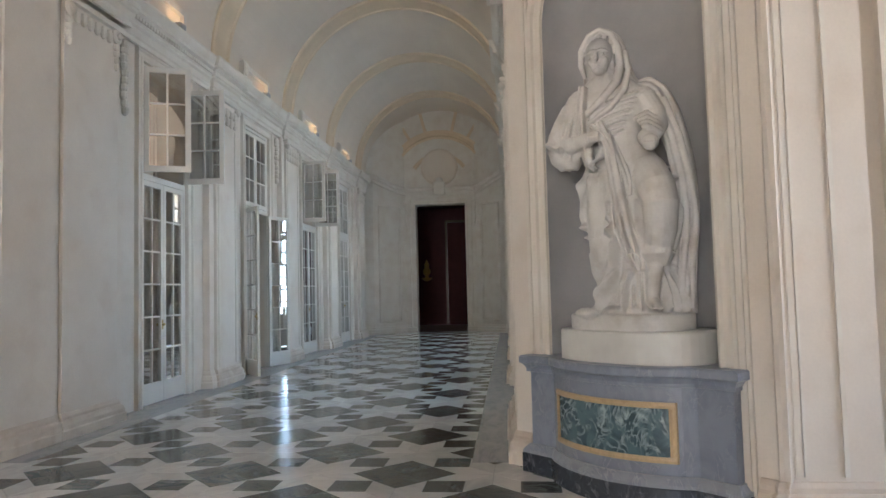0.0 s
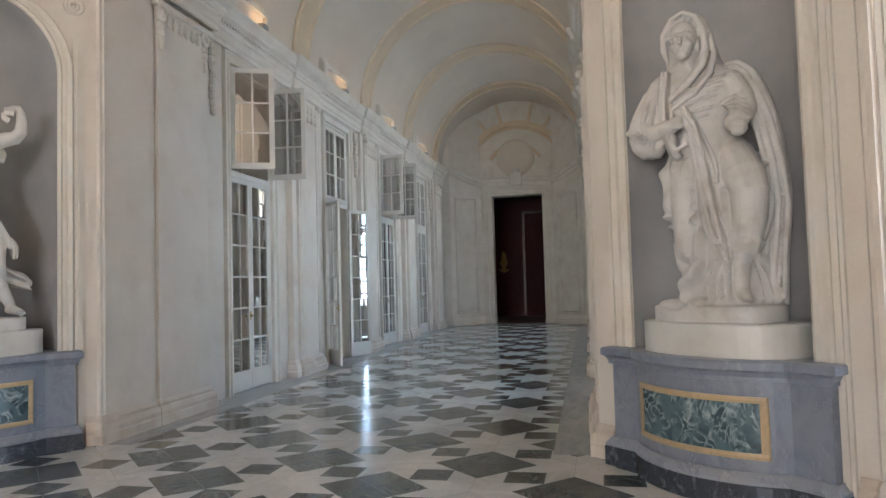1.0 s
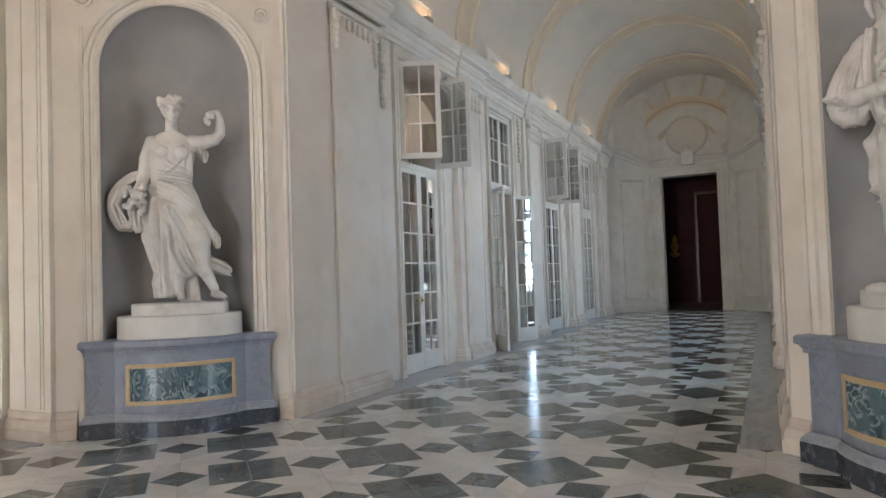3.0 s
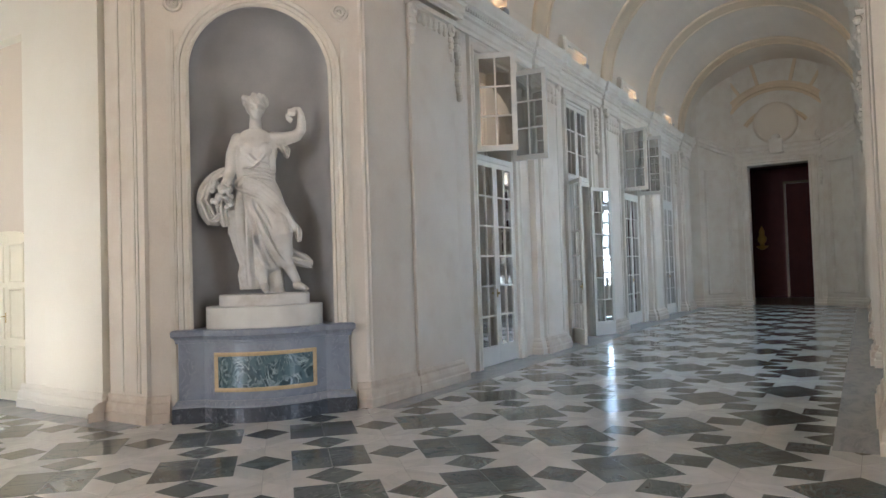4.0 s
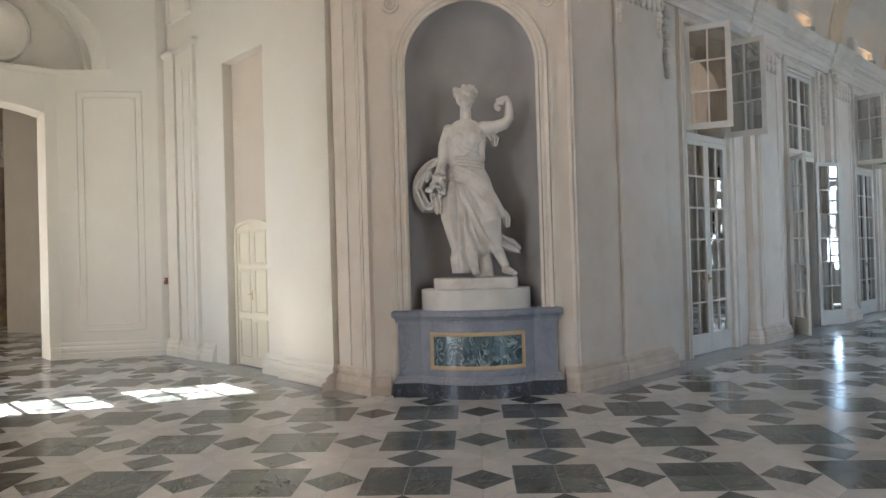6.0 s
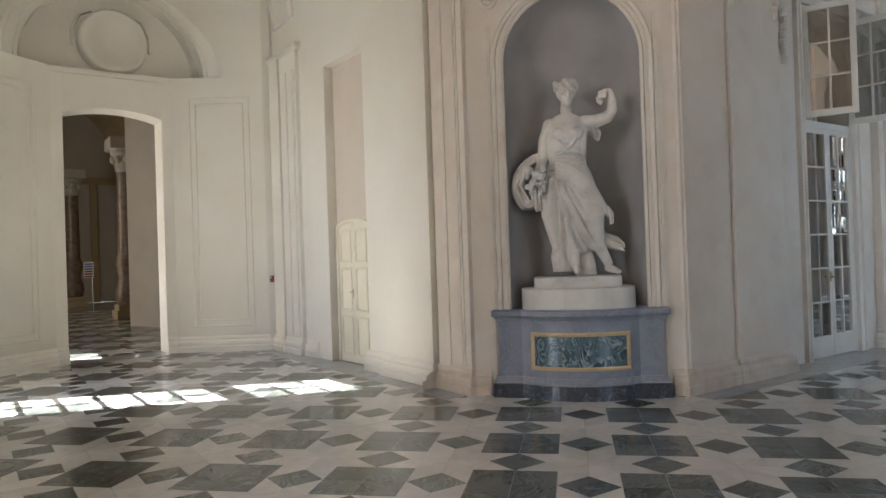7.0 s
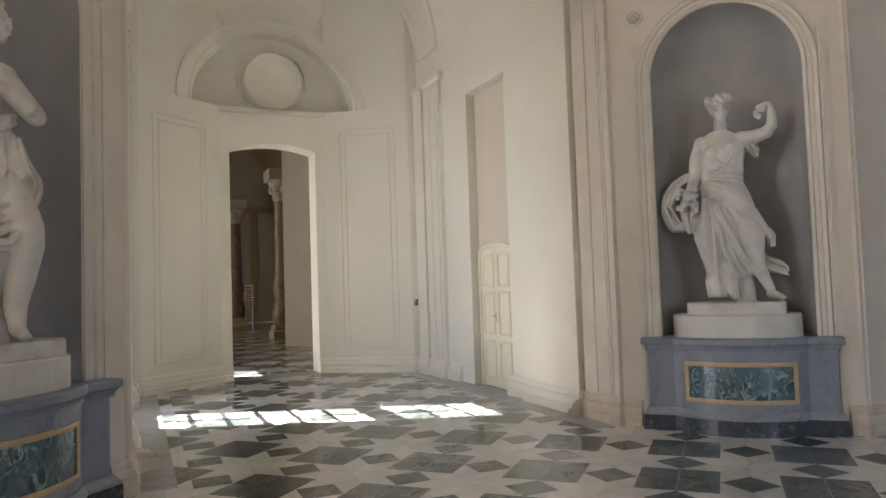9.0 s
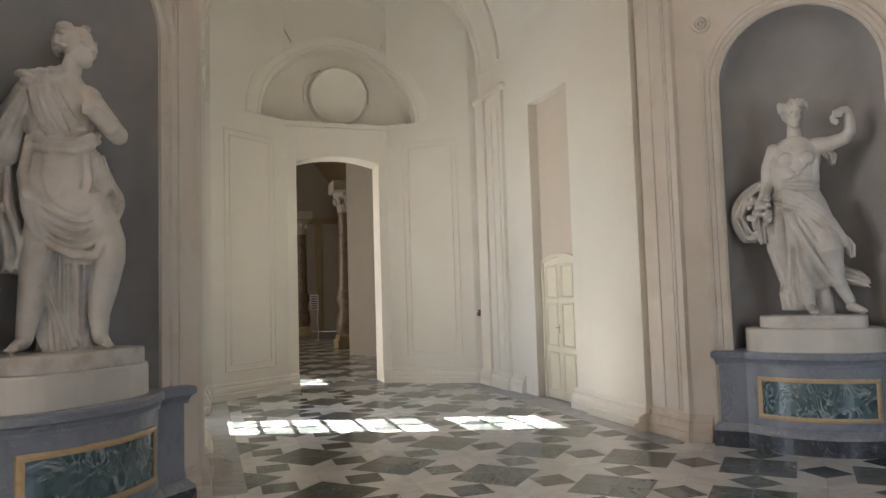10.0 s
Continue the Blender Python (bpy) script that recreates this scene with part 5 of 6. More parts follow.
    # long flap of the mantle beside the hand, turned up at its end
    cloth(bm, [(-0.30, -0.12, 3.24), (-0.31, -0.16, 3.00), (-0.29, -0.20, 2.78), (-0.25, -0.22, 2.58), (-0.20, -0.22, 2.52)], [0.045, 0.055, 0.055, 0.05, 0.03], 0.03, 2)
    add_tube(bm, [(-0.28, -0.20, 2.70), (-0.23, -0.27, 2.56), (-0.16, -0.26, 2.62), (-0.12, -0.25, 2.74)], [0.02, 0.035, 0.035, 0.02], 10)
    # the other arm, cuff and closed hand thrust forward
    arm(bm, [(0.16, 0.0, 3.12), (0.24, -0.03, 2.98), (0.27, -0.12, 2.86), (0.22, -0.28, 2.74)], 0.10, 0.065)
    for k in range(4):
        add_tube(bm, [(0.11 + 0.02 * k, -0.14 - 0.05 * k, 2.93 - 0.035 * k), (0.19 + 0.01 * k, -0.20 - 0.05 * k, 2.95 - 0.05 * k), (0.29, -0.15 - 0.05 * k, 2.88 - 0.04 * k)], [0.020, 0.028, 0.022], 8)
    add_ball(bm, (0.20, -0.30, 2.73), (0.078, 0.07, 0.075), None, 18)
    fist(bm, 0.22, -0.37, 2.68, 1.35)
    # scarf falling from the hand between the legs
    cloth(bm, [(-0.22, -0.24, 2.88), (-0.12, -0.27, 2.74), (-0.06, -0.275, 2.52), (-0.03, -0.27, 2.24), (0.0, -0.26, 2.02), (0.06, -0.25, 1.84), (0.10, -0.23, 1.70)], [0.05, 0.055, 0.06, 0.065, 0.075, 0.075, 0.03], 0.026, 3)
    for o in (-0.035, 0.02):
        add_tube(bm, [(-0.10 + o, -0.30, 2.78), (-0.05 + o, -0.325, 2.48), (-0.01 + o, -0.32, 2.16), (0.05 + o, -0.30, 1.84)], [0.012, 0.018, 0.02, 0.012], 8)
    cloth(bm, [(-0.16, -0.27, 2.90), (-0.06, -0.25, 2.68), (0.03, -0.23, 2.44), (0.05, -0.22, 2.30)], [0.035, 0.04, 0.035, 0.02], 0.02, 2)
    return finish_statue(bm, m, "statue", "weathered white marble statue of a veiled draped figure in a niche", 30, (0.48, 0.30))


def garland_statue(m):
    """Wreathed figure, one arm raised, flowers at the hip."""
    bm = bmesh.new()
    random.seed(4)
    # legs, one stepping out to the side
    add_tube(bm, [(-0.06, -0.02, 2.35), (-0.06, -0.09, 2.02), (-0.04, -0.09, 1.78), (-0.01, -0.09, 1.46)], [0.13, 0.100, 0.080, 0.050], 16)
    foot(bm, 0.0, -0.11, 1.40, 4)
    add_tube(bm, [(0.12, -0.03, 2.32), (0.20, -0.15, 2.02), (0.23, -0.08, 1.76), (0.36, -0.02, 1.50)], [0.15, 0.125, 0.080, 0.050], 16)
    foot(bm, 0.37, -0.04, 1.40, 34)
    # stump behind
    add_tube(bm, [(0.12, 0.08, 1.36), (0.10, 0.08, 1.7), (0.05, 0.06, 2.0)], [0.11, 0.10, 0.10], 14)
    ridges = [([(-0.34, 2.50), (-0.41, 2.10), (-0.30, 1.80), (-0.24, 1.46)], 0.05, 0.045), ([(-0.27, 2.54), (-0.27, 2.10), (-0.22, 1.80), (-0.19, 1.44)], 0.045, 0.040),
              ([(-0.20, 2.56), (-0.17, 2.15), (-0.16, 1.85), (-0.14, 1.44)], 0.040, 0.040), ([(-0.33, 2.30), (-0.33, 2.02), (-0.24, 1.70)], 0.03, 0.026),
              ([(-0.15, 2.48), (-0.11, 2.10), (-0.06, 1.84), (0.02, 1.66)], 0.045, 0.042), ([(-0.13, 2.44), (0.0, 2.08), (0.12, 1.82), (0.24, 1.66)], 0.045, 0.046),
              ([(-0.08, 2.42), (0.07, 2.12), (0.20, 1.82), (0.29, 1.70)], 0.032, 0.028), ([(0.0, 2.40), (0.16, 2.20), (0.27, 1.98), (0.30, 1.72)], 0.036, 0.026),
              ([(-0.02, 1.98), (0.04, 1.80), (0.14, 1.66)], 0.03, 0.026), ([(-0.10, 2.02), (-0.10, 1.78), (-0.08, 1.56)], 0.03, 0.030)]
    drape(bm, [(1.42, -0.16, 0.03, 0.10, 0.10), (1.60, -0.10, 0.03, 0.17, 0.13), (1.70, 0.02, 0.02, 0.28, 0.16), (1.86, 0.0, 0.0, 0.31, 0.19), (2.06, -0.03, -0.01, 0.345, 0.205), (2.24, -0.05, -0.01, 0.33, 0.20), (2.42, -0.06, 0.0, 0.29, 0.185), (2.55, -0.06, 0.0, 0.255, 0.165), (2.66, -0.06, 0.0, 0.20, 0.14)], ridges)
    # trunk under a clinging shift
    drape(bm, [(2.45, -0.06, 0.0, 0.235, 0.155), (2.62, -0.07, -0.005, 0.205, 0.145), (2.76, -0.075, -0.01, 0.20, 0.14), (2.90, -0.07, -0.01, 0.215, 0.145), (3.02, -0.06, -0.01, 0.235, 0.15), (3.12, -0.06, 0.0, 0.24, 0.13), (3.19, -0.06, 0.0, 0.19, 0.105), (3.25, -0.07, -0.005, 0.095, 0.085)],
          fan((-0.22, 2.80), (-0.20, 2.66), (0.14, 2.76), (0.13, 2.60), 5, 0.018, 0.012, -0.0) + [([(0.10, 3.10), (0.0, 2.88), (-0.16, 2.76)], 0.025, 0.018), ([(-0.20, 3.10), (-0.12, 2.88), (0.10, 2.82)], 0.022, 0.014), ([(0.13, 3.04), (0.12, 2.84), (0.14, 2.66)], 0.025, 0.022)])
    for e in (-1, 1):
        add_ball(bm, (-0.06 + e * 0.095, -0.115, 3.01), (0.082, 0.066, 0.078), None, 16)
        add_ball(bm, (-0.06 + e * 0.20, 0.0, 3.14), (0.082, 0.078, 0.075), None, 14)
    add_tube(bm, [(-0.065, 0.0, 3.16), (-0.06, -0.015, 3.40)], [0.078, 0.064], 14)
    head(bm, -0.06, -0.045, 3.485, 12, 1.06)
    add_ball(bm, (-0.06, 0.04, 3.53), (0.118, 0.11, 0.12), None, 16)
    for k in range(44):
        a = 2 * math.pi * k / 44
        add_ball(bm, (-0.06 + 0.128 * math.cos(a), -0.005 + 0.128 * math.sin(a), 3.585 + random.uniform(-0.04, 0.045)), (0.028, 0.028, 0.034), None, 7)
    # raised arm bent back to the brow, lowered arm holding the flowers
    arm(bm, [(0.13, 0.0, 3.15), (0.27, -0.03, 3.15), (0.40, -0.06, 3.185), (0.45, -0.07, 3.25), (0.455, -0.08, 3.34), (0.445, -0.09, 3.43)], 0.085, 0.042)
    add_tube(bm, [(0.445, -0.09, 3.43), (0.42, -0.10, 3.475), (0.375, -0.11, 3.47)], [0.042, 0.042, 0.036], 12)
    fist(bm, 0.345, -0.115, 3.445, 0.9)
    for k in range(9):
        add_ball(bm, (0.315 + random.uniform(-0.025, 0.02), -0.12, 3.40 + random.uniform(-0.06, 0.03)), (0.022, 0.022, 0.026), None, 7)
    cloth(bm, [(0.20, 0.0, 3.08), (0.27, 0.0, 3.02), (0.29, 0.0, 2.93)], [0.06, 0.06, 0.02], 0.03, 2)
    arm(bm, [(-0.26, 0.0, 3.13), (-0.33, 0.02, 2.96), (-0.35, 0.0, 2.78), (-0.38, -0.08, 2.66), (-0.42, -0.14, 2.58)], 0.080, 0.046)
    fist(bm, -0.43, -0.17, 2.55)
    for k in range(50):
        add_ball(bm, (-0.44 + random.uniform(-0.10, 0.10), -0.17 + random.uniform(-0.07, 0.05), 2.50 + random.uniform(-0.16, 0.14)), (random.uniform(0.020, 0.038),) * 3, None, 7)
    # cloth looped over the forearm
    cloth(bm, [(-0.36, 0.03, 2.80), (-0.48, 0.03, 2.74), (-0.60, 0.02, 2.62), (-0.655, 0.02, 2.46), (-0.62, 0.01, 2.30), (-0.54, 0.0, 2.21), (-0.46, -0.02, 2.28)], [0.05, 0.07, 0.075, 0.08, 0.08, 0.075, 0.05], 0.04, 2)
    for o in (-0.03, 0.03):
        add_tube(bm, [(-0.42, -0.04, 2.76 + o), (-0.56 + o, -0.05, 2.66 + o), (-0.65 + o, -0.05, 2.44), (-0.56 + o, -0.06, 2.24 + o)], [0.014, 0.022, 0.022, 0.012], 8)
    cloth(bm, [(-0.40, -0.02, 2.62), (-0.44, -0.04, 2.38), (-0.40, -0.05, 2.14)], [0.06, 0.09, 0.05], 0.05, 3)
    # sash rolled across the hips, ending in a knotted tail at the thigh
    for k, (o, r) in enumerate(((0.05, 0.030), (0.0, 0.038), (-0.05, 0.034), (-0.10, 0.026))):
        add_tube(bm, [(-0.29, -0.06, 2.62 + o * 0.6), (-0.20, -0.16, 2.63 + o), (-0.02, -0.19, 2.56 + o), (0.12, -0.18, 2.44 + o), (0.24, -0.14, 2.30 + o * 0.7), (0.33, -0.11, 2.14 + o * 0.4), (0.385, -0.09, 2.04 + o * 0.2)], [r * 0.6, r, r * 1.1, r * 1.1, r, r, r * 0.8], 10)
    cloth(bm, [(0.35, -0.10, 2.16), (0.385, -0.10, 2.06), (0.40, -0.09, 1.95)], [0.03, 0.05, 0.03], 0.03, 2)
    cloth(bm, [(0.16, 0.05, 2.0), (0.30, 0.06, 1.80), (0.44, 0.05, 1.74), (0.54, 0.05, 1.68)], [0.06, 0.09, 0.085, 0.05], 0.035, 2)
    creases(bm, (0.30, 0.02, 1.80), (0.55, 0.02, 1.68), 3, ((0, 0, 0.12), (0, 0, 0.08)), (0.02, 0.0), 0.014)
    return finish_statue(bm, m, "statue", "weathered white marble statue of a wreathed figure raising one arm", 0, (0.50, 0.28))


def turning_statue(m):
    """Figure with crossed arm, head turned aside, cloak flying behind."""
    bm = bmesh.new()
    random.seed(9)
    add_tube(bm, [(0.12, -0.06, 2.45), (0.25, -0.16, 2.14), (0.26, -0.15, 2.03), (0.22, -0.10, 1.82), (0.19, -0.10, 1.62), (0.20, -0.10, 1.46)], [0.165, 0.118, 0.105, 0.100, 0.075, 0.055], 20)
    foot(bm, 0.21, -0.11, 1.40, 8)
    add_tube(bm, [(-0.12, -0.04, 2.4), (-0.20, -0.11, 2.05), (-0.23, -0.10, 1.80), (-0.28, -0.11, 1.46)], [0.155, 0.115, 0.095, 0.055], 20)
    foot(bm, -0.29, -0.12, 1.40, -25)
    # lifted overskirt, smooth over the hip and gathered below it
    swag = [([(-0.26, 2.62 - 0.09 * k), (-0.20 + 0.02 * k, 2.40 - 0.09 * k), (0.02 + 0.01 * k, 2.26 - 0.065 * k), (0.20, 2.34 - 0.05 * k), (0.31, 2.52 - 0.06 * k)], 0.034, 0.030 + 0.004 * k) for k in range(4)]
    swag += [([(0.16, 2.86), (0.18, 2.62), (0.26, 2.46)], 0.035, 0.034), ([(0.12, 2.84), (0.13, 2.62), (0.10, 2.50)], 0.03, 0.020), ([(-0.24, 2.84), (-0.27, 2.60), (-0.22, 2.40)], 0.04, 0.036),
             ([(0.20, 2.56), (0.22, 2.36), (0.12, 2.16)], 0.03, 0.026), ([(0.30, 2.50), (0.27, 2.30), (0.16, 2.12)], 0.03, 0.028)]
    drape(bm, [(2.00, 0.08, -0.04, 0.17, 0.15), (2.10, 0.04, -0.03, 0.25, 0.19), (2.25, 0.01, -0.03, 0.295, 0.225), (2.45, 0.0, -0.02, 0.30, 0.235), (2.62, -0.02, -0.01, 0.27, 0.215), (2.78, -0.03, 0.0, 0.225, 0.175), (2.92, -0.04, 0.0, 0.195, 0.155)], swag)
    # trunk with a thin shift drawn across the back
    drape(bm, [(2.80, -0.05, 0.0, 0.21, 0.16), (2.94, -0.06, 0.0, 0.205, 0.155), (3.06, -0.07, 0.0, 0.23, 0.16), (3.18, -0.08, 0.0, 0.255, 0.16), (3.28, -0.08, 0.0, 0.24, 0.135), (3.35, -0.06, 0.0, 0.16, 0.11), (3.41, -0.03, -0.01, 0.085, 0.08)],
          fan((-0.26, 3.28), (-0.12, 3.32), (-0.14, 2.90), (0.10, 2.94), 6, 0.024, 0.022, -0.02) + [([(-0.22, 2.98), (-0.05, 2.90), (0.12, 3.0)], 0.022, 0.016)])
    for e in (-1, 1):
        add_ball(bm, (-0.07 + e * 0.20, 0.0, 3.26), (0.088, 0.085, 0.082), None, 14)
    add_tube(bm, [(-0.03, 0.0, 3.30), (0.03, -0.02, 3.54)], [0.082, 0.068], 14)
    head(bm, 0.055, -0.045, 3.61, 48, 1.10, 4)
    # hair in waves, knotted at the back, a lock on the shoulder
    for k in range(80):
        a, b = random.uniform(0.6, 3.9), random.uniform(-0.07, 0.15)
        r = 0.128 * math.sqrt(max(0.1, 1 - (b / 0.20) ** 2))
        add_ball(bm, (0.03 + r * math.cos(a), 0.0 + r * math.sin(a), 3.645 + b), (0.032, 0.032, 0.017), None, 7)
    add_ball(bm, (0.025, 0.0, 3.67), (0.120, 0.118, 0.108), None, 16)
    add_ball(bm, (-0.03, 0.05, 3.79), (0.068, 0.062, 0.048), None, 12)
    add_ball(bm, (0.10, -0.02, 3.775), (0.04, 0.04, 0.032), None, 10)
    for k in range(30):
        add_ball(bm, (-0.07 - 0.008 * k + random.uniform(-0.03, 0.03), -0.05 + random.uniform(-0.05, 0.04), 3.42 - 0.003 * k + random.uniform(-0.035, 0.035)), (0.044, 0.034, 0.024), None, 8)
    # bent arm across the body, the other under the cloak
    arm(bm, [(0.10, -0.02, 3.26), (0.17, -0.07, 3.16), (0.25, -0.12, 3.04), (0.31, -0.17, 2.95), (0.26, -0.24, 2.98), (0.14, -0.27, 3.08)], 0.092, 0.055)
    add_ball(bm, (0.31, -0.17, 2.94), (0.066, 0.07, 0.06), None, 12)
    fist(bm, 0.10, -0.27, 3.11)
    arm(bm, [(-0.28, 0.0, 3.24), (-0.36, 0.02, 3.00), (-0.38, -0.04, 2.76)], 0.09, 0.06)
    # cloak: over the shoulder, then two lobes blown back
    cloth(bm, [(-0.26, -0.02, 3.30), (-0.36, 0.02, 3.06), (-0.47, 0.03, 2.80), (-0.56, 0.03, 2.52), (-0.60, 0.02, 2.36)], [0.07, 0.11, 0.13, 0.12, 0.08], 0.05, 3)
    cloth(bm, [(-0.45, -0.02, 2.74), (-0.46, -0.04, 2.52), (-0.42, -0.06, 2.30), (-0.37, -0.06, 2.08), (-0.38, -0.05, 1.93)], [0.08, 0.12, 0.13, 0.13, 0.08], 0.05, 3)
    cloth(bm, [(-0.58, 0.06, 2.42), (-0.66, 0.04, 2.20), (-0.68, 0.02, 2.02), (-0.60, 0.0, 1.95), (-0.50, -0.02, 1.98)], [0.07, 0.09, 0.09, 0.07, 0.05], 0.045, 2)
    for o in (-0.07, -0.01, 0.05):
        add_tube(bm, [(-0.28 + o * 0.4, -0.09, 3.24), (-0.40 + o, -0.06, 2.92), (-0.50 + o, -0.05, 2.62), (-0.55 + o, -0.05, 2.44)], [0.014, 0.024, 0.024, 0.012], 8)
        add_tube(bm, [(-0.45 + o, -0.10, 2.66), (-0.44 + o, -0.13, 2.42), (-0.38 + o * 1.3, -0.13, 2.14), (-0.37 + o * 1.3, -0.11, 1.96)], [0.014, 0.024, 0.026, 0.014], 8)
    # rolled girdle under the breast and down the side
    for o in (0.0, 0.05):
        add_tube(bm, [(-0.27, -0.06, 2.90 - o), (-0.14, -0.17, 2.86 - o), (0.02, -0.19, 2.86 - o), (0.14, -0.14, 2.93 - o), (0.19, -0.03, 2.97 - o)], [0.024, 0.034, 0.034, 0.032, 0.024], 12)
    add_tube(bm, [(-0.26, -0.08, 2.88), (-0.30, -0.14, 2.62), (-0.27, -0.19, 2.36), (-0.20, -0.20, 2.16)], [0.03, 0.038, 0.038, 0.026], 12)
    # point of the overskirt caught at the side
    cloth(bm, [(0.20, -0.10, 2.80), (0.25, -0.13, 2.60), (0.32, -0.12, 2.46), (0.27, -0.16, 2.30)], [0.035, 0.05, 0.05, 0.05], 0.03, 2)
    # underskirt hanging between and behind the legs
    drape(bm, [(1.37, -0.02, 0.02, 0.17, 0.14), (1.55, -0.03, 0.01, 0.14, 0.12), (1.80, -0.03, 0.0, 0.17, 0.13), (2.05, -0.02, 0.0, 0.22, 0.15), (2.2, 0.0, 0.0, 0.22, 0.15)],
          fan((-0.20, 2.18), (0.12, 2.10), (-0.16, 1.38), (0.11, 1.38), 8, 0.022, 0.032, 0.0))
    cloth(bm, [(-0.20, -0.12, 2.20), (-0.18, -0.13, 1.95), (-0.10, -0.12, 1.70), (-0.02, -0.11, 1.50), (0.03, -0.12, 1.39)], [0.06, 0.06, 0.05, 0.05, 0.06], 0.03, 2)
    add_tube(bm, [(-0.22, -0.14, 2.22), (-0.12, -0.24, 2.12), (0.02, -0.28, 2.05), (0.14, -0.27, 2.05), (0.24, -0.22, 2.18), (0.30, -0.15, 2.34)], [0.020, 0.030, 0.034, 0.034, 0.030, 0.02], 12)
    return finish_statue(bm, m, "statue", "white marble statue of a draped figure turning its head, cloak flying", -32, (0.54, 0.31))


NOTE = "blue-grey marble pedestal with bowed front and green marble panel"
for m, maker, shift, tall in ((M_A, hooded_statue, 0.02, 0.975), (M_B, garland_statue, 0.0, 1.0), (M_C, turning_statue, 0.0, 1.0)):
    pedestal(m, NOTE)
    drum(m)
    maker(m @ Matrix.Translation((shift, 0.05, 1.24 * (1 - tall))) @ Matrix.Diagonal((1, 1, tall, 1)))

# ---- red room beyond the east end ----
bm = bmesh.new()
for a, b in (((24.7, -3.2, 0), (30.0, -3.0, 5.4)), ((24.7, 3.0, 0), (30.0, 3.2, 5.4)), ((29.8, -3.0, 0), (30.0, 3.0, 5.4)), ((24.7, 0.96, 0), (24.76, 3.0, 5.4)), ((24.7, -3.0, 0), (24.76, -0.96, 5.4))):
    add_box(bm, a, b)
setting(part("wall_red_room", bm, RED_WALL), "dark red damask walls of an unlit room", "wall")
bm = box_mesh(((24.6, -3.2, -0.1), (30.0, 3.2, -0.004)))
setting(part("floor_red_room", bm, WOOD), "brown parquet floor of the dark room", "floor")
bm = box_mesh(((24.7, -3.2, 5.4), (30.0, 3.2, 5.5)))
setting(part("ceiling_red_room", bm, RED_WALL), "dark ceiling of the red room", "ceiling")

# gilded bracket ornament and an inner door in the red room
orn = tagged(new("gilded_ornament"), "gilded carved ornament on a wall bracket", "ornament")
bm = bmesh.new()
add_lathe(bm, [(0.001, 2.0), (0.10, 2.02), (0.22, 2.12), (0.24, 2.16), (0.10, 2.18), (0.08, 2.25), (0.16, 2.35), (0.18, 2.5), (0.10, 2.62), (0.12, 2.75), (0.06, 2.9), (0.001, 3.0)], Matrix.Translation((29.55, 1.2, 0)), 20)
part("body", bm, GILT, orn, smooth=True)
bm = bmesh.new()
add_box(bm, (29.74, 0.24, 0), (29.79, 0.34, 4.8))
add_box(bm, (29.74, -1.6, 4.7), (29.79, 0.24, 4.8))
setting(part("door_trim", bm, WOOD), "brown wooden trim of an inner doorway", "trim")

# ---- hall beyond the north arch ----
hall = setting(new("wall_north_hall"), "pale plaster walls of the hall beyond", "wall")


def hall_wall(*boxes):
    part("wall_panel", box_mesh(*boxes), HALL_WALL, hall)


hall_wall(((-3.2, 11.85, 0), (-2.7, 12.6, 7.0)))
hall_wall(((-3.2, 13.75, 0), (-2.7, 15.0, 7.0)))
hall_wall(((-3.2, 12.6, 4.4), (-2.7, 13.75, 7.0)))
hall_wall(((-6.0, 15.0, 0), (-2.7, 15.3, 7.0)))
hall_wall(((-6.2, 15.0, 0), (-6.0, 34.0, 7.0)))
hall_wall(((-6.2, 33.6, 0), (6.2, 34.0, 11.0)))
hall_wall(((5.8, 11.9, 0), (6.0, 34.0, 7.0)))
hall_wall(((2.8, 11.86, 0), (6.2, 12.1, 11.0)))
hall_wall(((-2.8, 11.86, 5.2), (2.8, 12.1, 11.0)))
hall_wall(((-6.2, 11.86, 5.2), (-2.8, 12.1, 11.0)))
bm = bmesh.new()
add_prism(bm, [(2.11, 17.07), (5.8, 17.07), (5.8, 18.7), (1.56, 18.4)], 0, 7.0)
part("wall_pier", bm, HALL_WALL, hall, "pale grey pier")
bm = bmesh.new()
for x0, x1, f in ((0.6, 0.9, 33.5), (2.9, 3.2, 33.5)):
    add_box(bm, (x0, f, 0), (x1, 33.62, 5.6))
add_box(bm, (-6, 33.45, 5.5), (6, 33.62, 5.8))
part("far_pilasters", bm, OCHRE_HALL, hall)
bm = box_mesh(((-6.0, 11.8, -0.1), (6.0, 34.0, -0.013)))
setting(part("floor_north_hall", bm, BAND_GREY), "polished grey marble floor of the hall beyond", "floor")
barrel(4.2, 5.6, 11.85, 34.0, True, "ceiling_north_hall", OCHRE_HALL)
bm = bmesh.new()
add_box(bm, (-6.2, 11.85, 5.6), (-4.15, 34.0, 7.1))
add_box(bm, (4.15, 11.85, 5.6), (6.2, 34.0, 7.1))
setting(part("wall_hall_shoulders", bm, OCHRE_HALL), "ochre plaster above the hall walls", "wall")


